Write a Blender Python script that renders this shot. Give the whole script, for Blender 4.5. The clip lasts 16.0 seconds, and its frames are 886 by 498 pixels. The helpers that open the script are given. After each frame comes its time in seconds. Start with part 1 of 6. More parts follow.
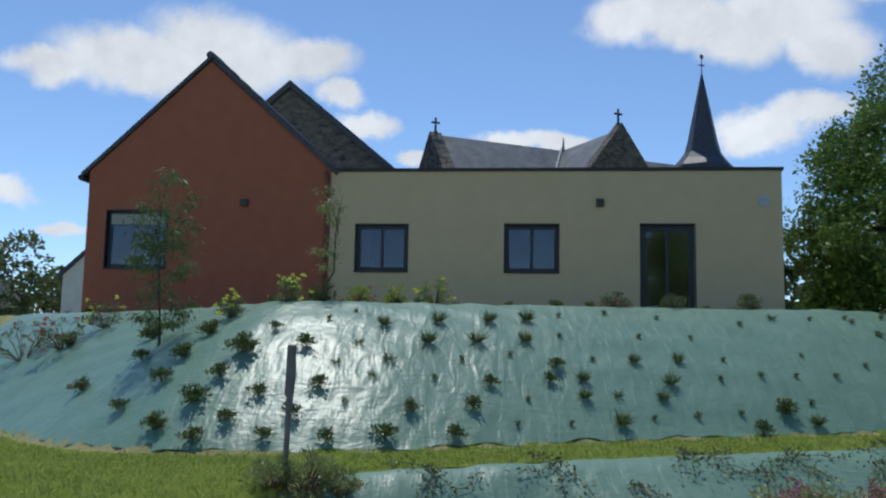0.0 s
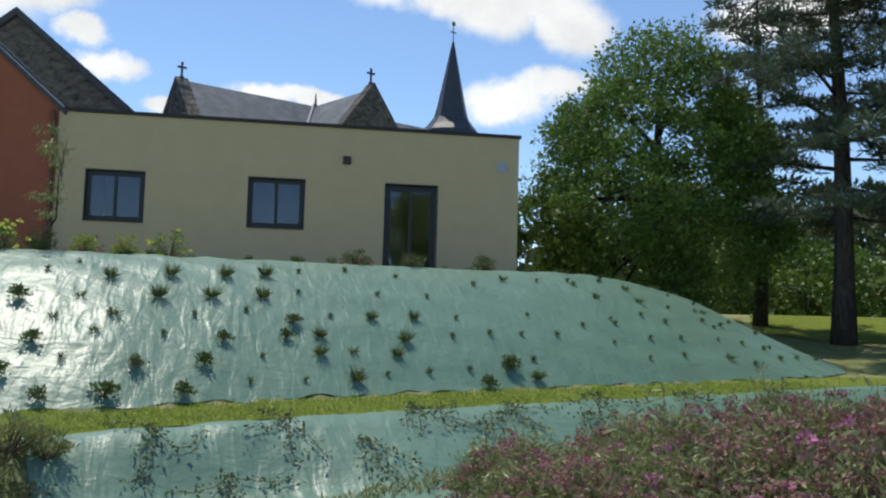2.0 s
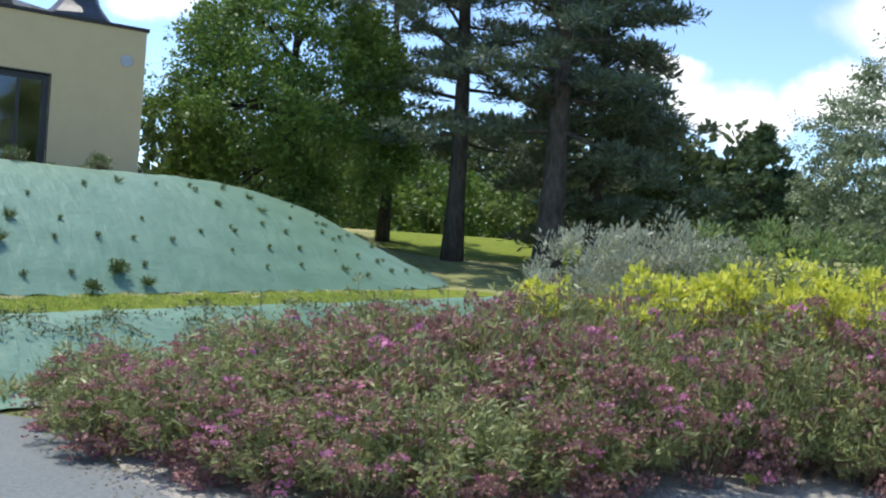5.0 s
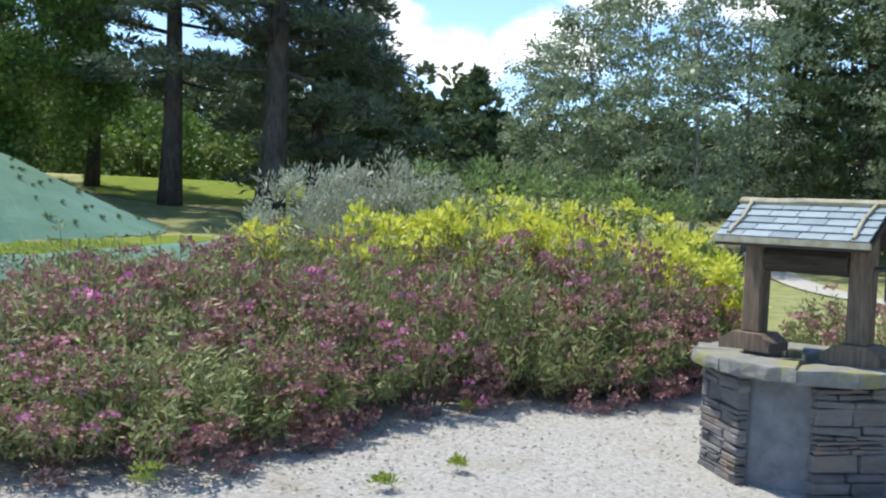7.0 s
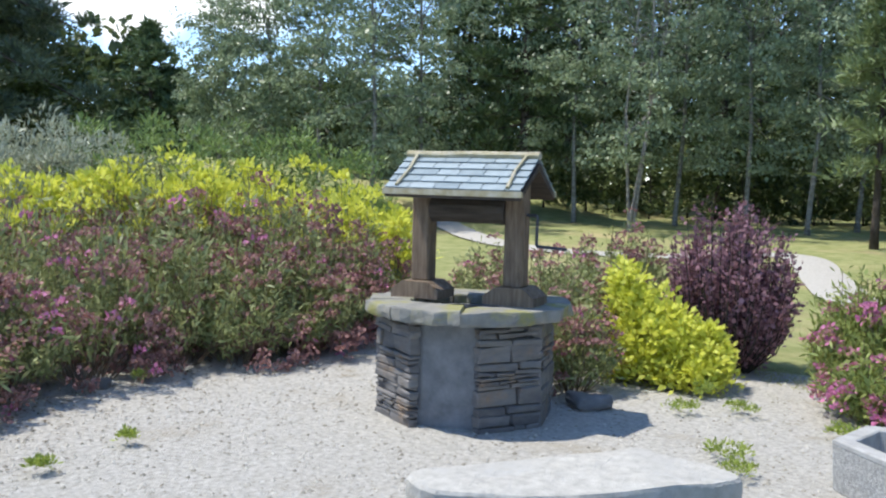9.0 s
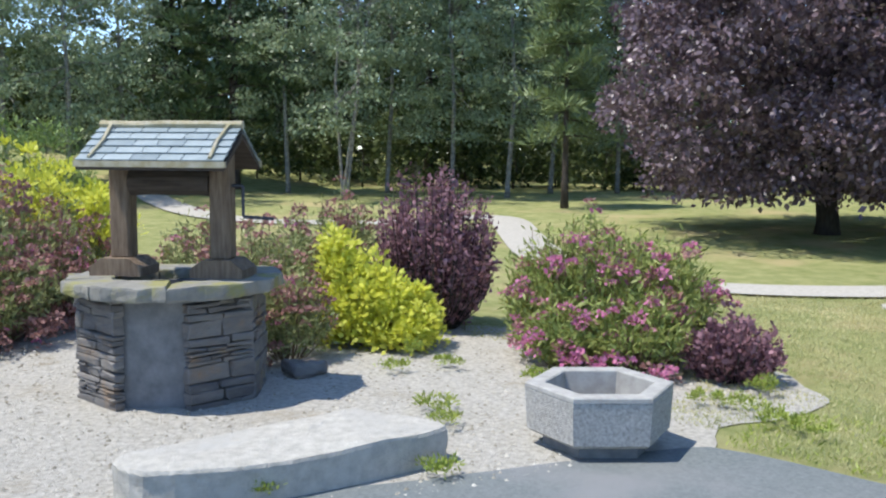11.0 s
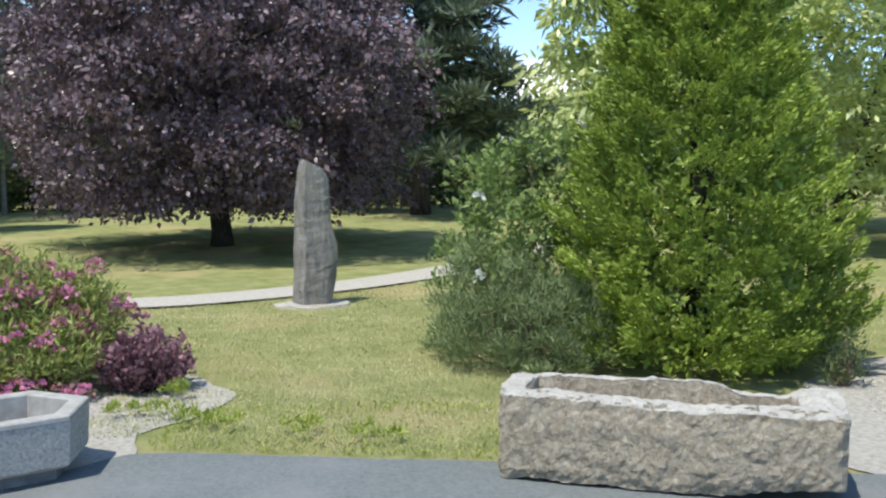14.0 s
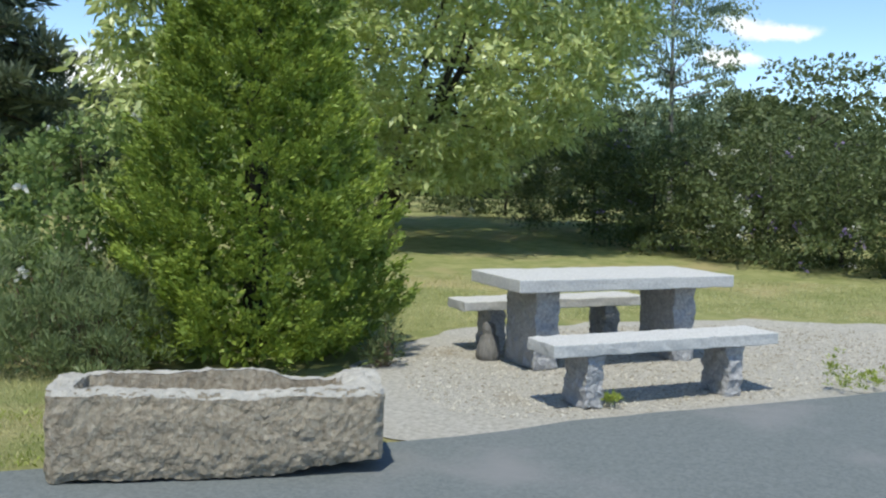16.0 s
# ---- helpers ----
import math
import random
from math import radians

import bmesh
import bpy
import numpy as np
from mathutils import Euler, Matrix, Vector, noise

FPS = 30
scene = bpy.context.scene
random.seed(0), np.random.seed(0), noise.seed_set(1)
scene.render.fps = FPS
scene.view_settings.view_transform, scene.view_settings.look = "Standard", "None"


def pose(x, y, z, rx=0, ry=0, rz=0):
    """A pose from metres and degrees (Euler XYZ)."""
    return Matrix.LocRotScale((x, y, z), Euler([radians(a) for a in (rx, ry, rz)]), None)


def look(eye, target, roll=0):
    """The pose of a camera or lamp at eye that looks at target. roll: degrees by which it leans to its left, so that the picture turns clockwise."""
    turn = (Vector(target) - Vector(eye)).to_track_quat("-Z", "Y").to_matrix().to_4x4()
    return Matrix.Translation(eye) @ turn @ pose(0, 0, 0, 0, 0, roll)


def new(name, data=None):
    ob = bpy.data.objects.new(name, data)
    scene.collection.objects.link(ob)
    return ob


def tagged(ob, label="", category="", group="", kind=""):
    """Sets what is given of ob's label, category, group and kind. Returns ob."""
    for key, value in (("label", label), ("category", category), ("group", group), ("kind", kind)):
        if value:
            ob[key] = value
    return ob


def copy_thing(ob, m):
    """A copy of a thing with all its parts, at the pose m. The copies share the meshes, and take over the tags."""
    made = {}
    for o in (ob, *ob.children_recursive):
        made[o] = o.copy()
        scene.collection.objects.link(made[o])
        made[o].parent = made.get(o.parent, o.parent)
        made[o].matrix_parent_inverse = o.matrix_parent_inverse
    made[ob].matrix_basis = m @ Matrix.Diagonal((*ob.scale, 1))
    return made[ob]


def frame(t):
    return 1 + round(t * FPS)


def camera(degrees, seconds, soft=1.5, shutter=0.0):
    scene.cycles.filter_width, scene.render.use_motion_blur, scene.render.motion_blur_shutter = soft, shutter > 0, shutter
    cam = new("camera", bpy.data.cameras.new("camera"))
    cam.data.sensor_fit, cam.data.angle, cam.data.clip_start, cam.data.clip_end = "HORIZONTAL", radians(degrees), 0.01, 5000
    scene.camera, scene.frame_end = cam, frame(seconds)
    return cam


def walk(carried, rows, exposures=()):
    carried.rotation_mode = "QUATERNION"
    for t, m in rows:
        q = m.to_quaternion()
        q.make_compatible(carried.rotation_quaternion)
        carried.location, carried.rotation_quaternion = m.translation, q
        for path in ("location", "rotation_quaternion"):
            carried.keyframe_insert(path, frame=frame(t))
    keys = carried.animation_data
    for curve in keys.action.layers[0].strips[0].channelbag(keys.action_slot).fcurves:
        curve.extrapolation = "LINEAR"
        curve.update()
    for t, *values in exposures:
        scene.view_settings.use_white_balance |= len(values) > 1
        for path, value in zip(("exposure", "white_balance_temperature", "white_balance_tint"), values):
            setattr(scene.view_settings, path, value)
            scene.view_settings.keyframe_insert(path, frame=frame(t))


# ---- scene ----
cam = camera(51.29, 16.0, soft=2.2)
PATH = [
    (0, pose(-0.290, 0.053, 1.647, 96.82, -1.08, -0.07)),
    (0.5, pose(-0.250, 0.098, 1.656, 95.91, -1.36, -2.67)),
    (1, pose(-0.219, 0.136, 1.661, 95.63, -1.76, -7.29)),
    (1.5, pose(-0.185, 0.153, 1.655, 95.13, -1.78, -11.37)),
    (2, pose(-0.131, 0.153, 1.639, 94.56, -1.66, -15.55)),
    (2.5, pose(-0.059, 0.149, 1.623, 94.07, -2.05, -18.95)),
    (3, pose(0.015, 0.118, 1.612, 93.26, -2.17, -22.05)),
    (3.5, pose(0.081, 0.072, 1.612, 92.59, -2.24, -25.27)),
    (4, pose(0.141, 0.031, 1.614, 91.79, -3.35, -29.44)),
    (6.5, pose(0.244, -0.012, 1.616, 87.94, -2.65, -49.88)),
    (7, pose(0.298, 0.006, 1.608, 87.48, -2.54, -54.41)),
    (7.5, pose(0.345, 0.011, 1.594, 86.59, -2.21, -58.66)),
    (8, pose(0.385, 0.009, 1.587, 86.19, -2.18, -63.70)),
    (8.5, pose(0.407, -0.010, 1.579, 86.08, -2.01, -68.43)),
    (9, pose(0.413, -0.048, 1.573, 85.75, -1.57, -73.71)),
    (11.5, pose(0.365, -0.127, 1.557, 84.58, -0.34, -96.28)),
    (12, pose(0.308, -0.129, 1.548, 85.15, -0.15, -102.14)),
    (12.5, pose(0.245, -0.123, 1.550, 84.77, 0.21, -107.34)),
    (13, pose(0.189, -0.112, 1.555, 84.56, 0.34, -111.90)),
    (13.5, pose(0.175, -0.073, 1.555, 84.93, -0.25, -119.02)),
    (14, pose(0.178, -0.017, 1.546, 85.40, 0.21, -127.40)),
    (14.5, pose(0.170, 0.034, 1.536, 85.50, 0.44, -133.81)),
    (15, pose(0.134, 0.050, 1.527, 85.86, -0.31, -141.10)),
    (15.5, pose(0.102, 0.056, 1.526, 85.79, -0.54, -147.42)),
    (16, pose(0.052, 0.055, 1.533, 85.58, -1.47, -153.96)),
]
EXPOSURES = [(0, -0.42, 6150, 7), (2, -0.1, 6700, 6), (3.5, 0.34, 7000, 9), (4.2, 0.48, 6800, 9), (7, 0.70, 6450, 8), (9, 0.74, 6450, 9), (12.5, 0.66, 6600, 8), (14.5, 0.58, 6700, 6), (15.5, 0.48, 6700, 5), (16, 0.20, 6650, 4)]
walk(cam, PATH, EXPOSURES)

# ---- world and sun ----
SUN_DIR = Vector((-0.085, 0.405, 0.910)).normalized()
world = bpy.data.worlds.new("sky_world")
world.use_nodes = True
scene.world = world


def node(tree, kind, **inputs):
    n = tree.nodes.new(kind)
    for key, value in inputs.items():
        n.inputs[key.replace("_", " ")].default_value = value
    return n


def way(az, slope):
    a = radians(az)
    return Vector((math.sin(a), math.cos(a), slope)).normalized()


# cumulus clouds, and some that stand in for pale haze: azimuth, slope of sight, half width, half height
CLOUDS = [(-19, 0.305, 0.10, 0.036), (-14, 0.325, 0.095, 0.046), (-9.5, 0.330, 0.055, 0.026), (-24, 0.290, 0.050, 0.022),
          (-7, 0.292, 0.030, 0.018), (-5, 0.262, 0.032, 0.015), (4, 0.235, 0.045, 0.014), (7, 0.238, 0.045, 0.014),
          (12, 0.375, 0.060, 0.030), (15, 0.370, 0.060, 0.034), (18, 0.350, 0.055, 0.040), (20.5, 0.375, 0.08, 0.046), (23, 0.33, 0.05, 0.04),
          (19.5, 0.245, 0.050, 0.020), (22, 0.253, 0.040, 0.020), (-26, 0.165, 0.035, 0.014), (-23, 0.13, 0.03, 0.010),
          (28, 0.40, 0.070, 0.030), (36, 0.33, 0.08, 0.03), (52, 0.165, 0.050, 0.028), (50, 0.20, 0.05, 0.02),
          # azimuth 55 to about 75: cloud added to whiten the hazy, overbright sky
          (55, 0.16, 0.06, 0.035), (61, 0.18, 0.07, 0.035), (66, 0.26, 0.11, 0.05), (74, 0.24, 0.10, 0.045), (80, 0.26, 0.10, 0.03), (-2, 0.225, 0.03, 0.012), (171, 0.125, 0.035, 0.013), (173, 0.162, 0.05, 0.012),
          (133, 0.10, 0.05, 0.03)]


def build_world():
    tree = world.node_tree
    link = tree.links.new
    sky = tree.nodes.new("ShaderNodeTexSky")
    sky.sky_type, sky.sun_disc = "NISHITA", False
    sky.sun_elevation, sky.sun_rotation = math.asin(SUN_DIR.z), math.atan2(SUN_DIR.x, SUN_DIR.y)
    sky.altitude = 1500
    sky.air_density, sky.dust_density, sky.ozone_density = 0.9, 0.0, 3.5
    coord = tree.nodes.new("ShaderNodeTexCoord")
    fbm = node(tree, "ShaderNodeTexNoise", Scale=9.0, Detail=7.0, Roughness=0.62)
    link(coord.outputs["Generated"], fbm.inputs["Vector"])
    shift = node(tree, "ShaderNodeVectorMath")
    shift.operation = "MULTIPLY_ADD"
    link(fbm.outputs["Color"], shift.inputs[0])
    shift.inputs[1].default_value = (0.09, 0.09, 0.07)
    add = node(tree, "ShaderNodeVectorMath")
    add.operation = "ADD"
    add.inputs[1].default_value = (-0.045, -0.045, -0.035)
    link(coord.outputs["Generated"], add.inputs[0])
    link(add.outputs[0], shift.inputs[2])
    last = None
    for az, slope, half, tall in CLOUDS:
        d = way(az, slope)
        sub = tree.nodes.new("ShaderNodeVectorMath")
        sub.operation = "SUBTRACT"
        link(shift.outputs[0], sub.inputs[0])
        sub.inputs[1].default_value = d
        scale = tree.nodes.new("ShaderNodeVectorMath")
        scale.operation = "MULTIPLY"
        link(sub.outputs[0], scale.inputs[0])
        scale.inputs[1].default_value = (1 / half, 1 / half, 1 / tall)
        dist = tree.nodes.new("ShaderNodeVectorMath")
        dist.operation = "LENGTH"
        link(scale.outputs[0], dist.inputs[0])
        if last is None:
            last = dist.outputs["Value"]
        else:
            low = tree.nodes.new("ShaderNodeMath")
            low.operation = "MINIMUM"
            link(last, low.inputs[0])
            link(dist.outputs["Value"], low.inputs[1])
            last = low.outputs[0]
    fade = tree.nodes.new("ShaderNodeMapRange")
    fade.interpolation_type = "SMOOTHSTEP"
    fade.inputs["From Min"].default_value, fade.inputs["From Max"].default_value = 1.15, 0.55
    link(last, fade.inputs["Value"])
    cover = node(tree, "ShaderNodeMath")
    cover.operation = "MULTIPLY"
    cover.inputs[1].default_value = 0.93
    link(fade.outputs[0], cover.inputs[0])
    shade = tree.nodes.new("ShaderNodeMapRange")
    link(fbm.outputs["Fac"], shade.inputs["Value"])
    shade.inputs["From Min"].default_value, shade.inputs["From Max"].default_value = 0.3, 0.75
    shade.inputs["To Min"].default_value, shade.inputs["To Max"].default_value = 4.4, 6.8
    white = node(tree, "ShaderNodeVectorMath")
    white.operation = "SCALE"
    white.inputs[0].default_value = (1.0, 1.0, 1.02)
    link(shade.outputs[0], white.inputs["Scale"])
    mix = tree.nodes.new("ShaderNodeMix")
    mix.data_type = "RGBA"
    link(cover.outputs[0], mix.inputs["Factor"])
    link(sky.outputs[0], mix.inputs["A"])
    link(white.outputs[0], mix.inputs["B"])
    back = tree.nodes["Background"]
    back.inputs["Strength"].default_value = 0.19
    link(mix.outputs["Result"], back.inputs["Color"])


build_world()
sun = new("sun", bpy.data.lights.new("sun", "SUN"))
sun.data.energy, sun.data.angle, sun.data.color = 3.6, radians(0.6), (1.0, 0.95, 0.87)
sun.matrix_world = look(SUN_DIR * 60, (0, 0, 0))


# ---- materials ----
def material(name, low, high, scale=6.0, rough=0.85, detail=8.0, bump=0.3, bump_scale=None, bump_dist=0.01, stain=None, stain_scale=0.7,
             stain_cover=0.5, spec=0.3, metal=0.0, island=0.0, thin=0.0, stretch=None, piece=0.0):
    """Two colours by fine noise, a third in broad stains, with relief; island or piece vary each leaf or piece; thin lets light through leaves."""
    m = bpy.data.materials.new(name)
    m.use_nodes = True
    t = m.node_tree
    link = t.links.new
    p = t.nodes["Principled BSDF"]
    coord = t.nodes.new("ShaderNodeTexCoord")
    vec = coord.outputs["Object"]
    if stretch:
        mp = t.nodes.new("ShaderNodeMapping")
        mp.inputs["Scale"].default_value = stretch
        link(vec, mp.inputs["Vector"])
        vec = mp.outputs[0]
    n = node(t, "ShaderNodeTexNoise", Scale=scale, Detail=detail, Roughness=0.65)
    link(vec, n.inputs["Vector"])
    fac = t.nodes.new("ShaderNodeMapRange")
    fac.inputs["From Min"].default_value, fac.inputs["From Max"].default_value = 0.32, 0.68
    link(n.outputs["Fac"], fac.inputs["Value"])
    mix = t.nodes.new("ShaderNodeMix")
    mix.data_type = "RGBA"
    mix.inputs["A"].default_value, mix.inputs["B"].default_value = (*low, 1), (*high, 1)
    source = fac.outputs[0]
    if island or piece:
        info = t.nodes.new("ShaderNodeNewGeometry" if island else "ShaderNodeObjectInfo")
        rnd = info.outputs["Random Per Island" if island else "Random"]
        blend = t.nodes.new("ShaderNodeMix")
        blend.inputs["Factor"].default_value = island or piece
        link(source, blend.inputs["A"])
        link(rnd, blend.inputs["B"])
        source = blend.outputs["Result"]
    link(source, mix.inputs["Factor"])
    colour = mix.outputs["Result"]
    if stain:
        n2 = node(t, "ShaderNodeTexNoise", Scale=stain_scale, Detail=5.0, Roughness=0.6)
        link(coord.outputs["Object"], n2.inputs["Vector"])
        f2 = t.nodes.new("ShaderNodeMapRange")
        f2.interpolation_type = "SMOOTHSTEP"
        f2.inputs["From Min"].default_value, f2.inputs["From Max"].default_value = 0.62 - 0.2 * stain_cover, 0.82 - 0.2 * stain_cover
        link(n2.outputs["Fac"], f2.inputs["Value"])
        mix2 = t.nodes.new("ShaderNodeMix")
        mix2.data_type = "RGBA"
        mix2.inputs["B"].default_value = (*stain, 1)
        link(f2.outputs[0], mix2.inputs["Factor"])
        link(colour, mix2.inputs["A"])
        colour = mix2.outputs["Result"]
    link(colour, p.inputs["Base Color"])
    p.inputs["Roughness"].default_value, p.inputs["Metallic"].default_value = rough, metal
    p.inputs["Specular IOR Level"].default_value = spec
    if bump:
        nb = node(t, "ShaderNodeTexNoise", Scale=bump_scale or scale * 3, Detail=6.0, Roughness=0.7)
        link(vec, nb.inputs["Vector"])
        b = node(t, "ShaderNodeBump", Strength=bump, Distance=bump_dist)
        link(nb.outputs["Fac"], b.inputs["Height"])
        link(b.outputs[0], p.inputs["Normal"])
    if thin:
        tr = t.nodes.new("ShaderNodeBsdfTranslucent")
        link(colour, tr.inputs["Color"])
        ms = t.nodes.new("ShaderNodeMixShader")
        ms.inputs[0].default_value = thin
        link(p.outputs[0], ms.inputs[1])
        link(tr.outputs[0], ms.inputs[2])
        link(ms.outputs[0], t.nodes["Material Output"].inputs["Surface"])
    return m


def leaf(name, low, high, rough=0.5, thin=0.3, spec=0.35):
    return material(name, low, high, scale=0.9, rough=rough, detail=3, bump=0, island=0.6, thin=thin, spec=spec)


M_GRASS = material("grass_ground", (0.205, 0.24, 0.085), (0.38, 0.375, 0.175), scale=3.0, rough=0.95, bump=0.9, bump_scale=55, bump_dist=0.03, stain=(0.42, 0.36, 0.19), stain_scale=0.55, stain_cover=0.62, spec=0.1)
M_STRIP = material("mown_grass", (0.15, 0.20, 0.03), (0.24, 0.29, 0.05), scale=4, rough=0.95, bump=0.9, bump_scale=60, bump_dist=0.03, spec=0.1)
M_GRAVEL = material("pale_gravel", (0.35, 0.33, 0.29), (0.58, 0.56, 0.51), scale=26, rough=0.95, bump=1.0, bump_scale=60, bump_dist=0.02, stain=(0.34, 0.29, 0.21), stain_scale=0.9, stain_cover=0.3, spec=0.1)
M_ASPHALT = material("asphalt", (0.112, 0.130, 0.134), (0.19, 0.21, 0.212), scale=45, rough=0.8, bump=0.5, bump_scale=170, bump_dist=0.006, stain=(0.21, 0.215, 0.22), stain_scale=0.6, stain_cover=0.5, spec=0.3)
M_SOIL = material("dry_soil", (0.27, 0.24, 0.19), (0.42, 0.39, 0.33), scale=14, rough=0.95, bump=1.0, bump_scale=40, bump_dist=0.03, stain=(0.2, 0.16, 0.1), stain_scale=1.2, spec=0.1)
M_PATH = material("path_gravel", (0.36, 0.34, 0.30), (0.48, 0.46, 0.42), scale=18, rough=0.95, bump=0.7, spec=0.1)
M_RED = material("red_render", (0.37, 0.125, 0.075), (0.42, 0.145, 0.09), scale=3, rough=0.92, bump=0.25, bump_scale=120, bump_dist=0.004, spec=0.15)
M_BEIGE = material("beige_render", (0.60, 0.475, 0.295), (0.65, 0.52, 0.33), scale=2.2, rough=0.92, bump=0.25, bump_scale=120, bump_dist=0.004, spec=0.15)
M_SLATE = material("slate_roof", (0.045, 0.048, 0.055), (0.10, 0.105, 0.115), scale=5, rough=0.6, bump=0.5, bump_scale=9, bump_dist=0.03, stretch=(1, 1, 4), spec=0.4)
M_CHSLATE = material("church_slate", (0.13, 0.135, 0.14), (0.24, 0.245, 0.245), scale=1.6, rough=0.6, bump=0.4, bump_scale=5, bump_dist=0.04, stain=(0.27, 0.27, 0.25), stain_scale=0.4, stain_cover=0.4, spec=0.4)
M_SPIRE = material("spire_slate", (0.03, 0.033, 0.042), (0.07, 0.075, 0.09), scale=4, rough=0.5, bump=0.4, bump_scale=10, bump_dist=0.03, stretch=(1, 1, 3), spec=0.5)
M_STONEWALL = material("rubble_stone", (0.06, 0.055, 0.048), (0.27, 0.24, 0.20), scale=3.2, rough=0.9, detail=4, bump=1.0, bump_scale=4, bump_dist=0.1, stretch=(1, 1, 1.8), spec=0.2)
M_DARKFRAME = material("anthracite_frame", (0.018, 0.02, 0.025), (0.026, 0.028, 0.034), scale=8, rough=0.4, bump=0, spec=0.5)
M_COPING = material("dark_metal_coping", (0.035, 0.032, 0.032), (0.05, 0.045, 0.045), scale=8, rough=0.45, bump=0, metal=0.3)
# indoor dimness put into the colour: room surfaces are dark grey behind the panes
M_ROOM = material("darkened_room", (0.07, 0.07, 0.07), (0.12, 0.12, 0.12), scale=2, rough=0.9, bump=0)
M_SHUTTER = material("pale_shutter", (0.33, 0.33, 0.30), (0.40, 0.40, 0.37), scale=3, rough=0.6, bump=0.2, bump_scale=20)
M_WHITE = material("white_render", (0.62, 0.62, 0.60), (0.74, 0.73, 0.70), scale=2, rough=0.9, bump=0.2, bump_scale=60)
M_VENT = material("vent_box", (0.05, 0.045, 0.04), (0.09, 0.08, 0.07), scale=20, rough=0.6, bump=0)
M_DISC = material("grey_plastic", (0.42, 0.45, 0.52), (0.5, 0.53, 0.6), scale=20, rough=0.5, bump=0)
M_PIPE = material("brown_pipe", (0.14, 0.06, 0.04), (0.18, 0.08, 0.05), scale=9, rough=0.5, bump=0)
M_GRANITE = material("grey_granite", (0.26, 0.265, 0.275), (0.50, 0.50, 0.51), scale=38, rough=0.85, detail=10, bump=0.8, bump_scale=55, bump_dist=0.012, stain=(0.40, 0.40, 0.41), stain_scale=2.0, spec=0.25)
M_GRANITE_TOP = material("sawn_granite", (0.41, 0.41, 0.405), (0.62, 0.615, 0.60), scale=60, rough=0.75, bump=0.3, bump_scale=90, bump_dist=0.005, spec=0.3)
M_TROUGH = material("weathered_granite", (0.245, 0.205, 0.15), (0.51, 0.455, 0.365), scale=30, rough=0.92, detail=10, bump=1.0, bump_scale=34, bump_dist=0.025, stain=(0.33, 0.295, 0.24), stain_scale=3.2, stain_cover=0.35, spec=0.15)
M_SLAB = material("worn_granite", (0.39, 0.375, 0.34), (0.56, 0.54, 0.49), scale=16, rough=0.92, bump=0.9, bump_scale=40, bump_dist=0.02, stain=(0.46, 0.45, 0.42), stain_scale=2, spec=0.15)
M_PLANTER = material("exposed_aggregate", (0.285, 0.28, 0.265), (0.54, 0.53, 0.50), scale=48, rough=0.9, detail=4, bump=1.0, bump_scale=60, bump_dist=0.012, spec=0.2)
M_PLANTER_RIM = material("smooth_concrete", (0.28, 0.275, 0.26), (0.41, 0.405, 0.385), scale=12, rough=0.9, bump=0.3, bump_scale=60)
M_MENHIR = material("schist_menhir", (0.16, 0.155, 0.15), (0.34, 0.325, 0.30), scale=7, rough=0.85, bump=1.0, bump_scale=11, bump_dist=0.05, stretch=(2.0, 2.0, 0.5), stain=(0.30, 0.28, 0.20), stain_scale=2.5, stain_cover=0.4, spec=0.25)
M_WELLSTONE = material("schist_stone", (0.085, 0.085, 0.088), (0.255, 0.24, 0.225), scale=5, rough=0.75, bump=0.9, bump_scale=14, bump_dist=0.02, stretch=(1, 1, 3), piece=0.45, stain=(0.27, 0.18, 0.105), stain_scale=3.2, stain_cover=0.5, spec=0.35)
M_MORTAR = material("grey_mortar", (0.13, 0.135, 0.14), (0.22, 0.225, 0.23), scale=9, rough=0.9, bump=0.4, bump_scale=40)
M_RIMSTONE = material("lichen_coping", (0.17, 0.165, 0.15), (0.32, 0.31, 0.27), scale=9, rough=0.9, bump=0.8, bump_scale=20, bump_dist=0.02, stain=(0.27, 0.26, 0.10), stain_scale=4.0, stain_cover=0.85, piece=0.3)
M_WOOD = material("weathered_oak", (0.11, 0.075, 0.05), (0.27, 0.20, 0.14), scale=7, rough=0.85, bump=0.7, bump_scale=18, bump_dist=0.01, stretch=(6, 6, 0.7))
M_WOOD_DARK = material("dark_timber", (0.045, 0.035, 0.028), (0.10, 0.08, 0.065), scale=7, rough=0.85, bump=0.6, bump_scale=18, bump_dist=0.01, stretch=(6, 0.7, 6))
M_WELLSLATE = material("light_slate", (0.17, 0.215, 0.235), (0.33, 0.385, 0.40), scale=9, rough=0.5, bump=0.4, bump_scale=25, piece=0.6, spec=0.45)
M_EDGE = material("lichened_edge", (0.33, 0.28, 0.15), (0.50, 0.46, 0.36), scale=12, rough=0.9, bump=0.6)
M_REDPIPE = material("red_plastic", (0.40, 0.05, 0.05), (0.50, 0.08, 0.07), scale=9, rough=0.5, bump=0)
M_POST = material("grey_post", (0.17, 0.15, 0.13), (0.30, 0.27, 0.24), scale=10, rough=0.85, bump=0.5, stretch=(5, 5, 0.7))
M_BARK = material("pine_bark", (0.05, 0.042, 0.038), (0.15, 0.125, 0.11), scale=5, rough=0.95, bump=1.0, bump_scale=9, bump_dist=0.05, stretch=(2, 2, 0.6), spec=0.1)
M_BIRCHBARK = material("birch_bark", (0.13, 0.125, 0.115), (0.34, 0.33, 0.305), scale=4, rough=0.8, bump=0.4, stretch=(1, 1, 3), stain=(0.07, 0.065, 0.06), stain_scale=3.0, stain_cover=0.4, spec=0.2)
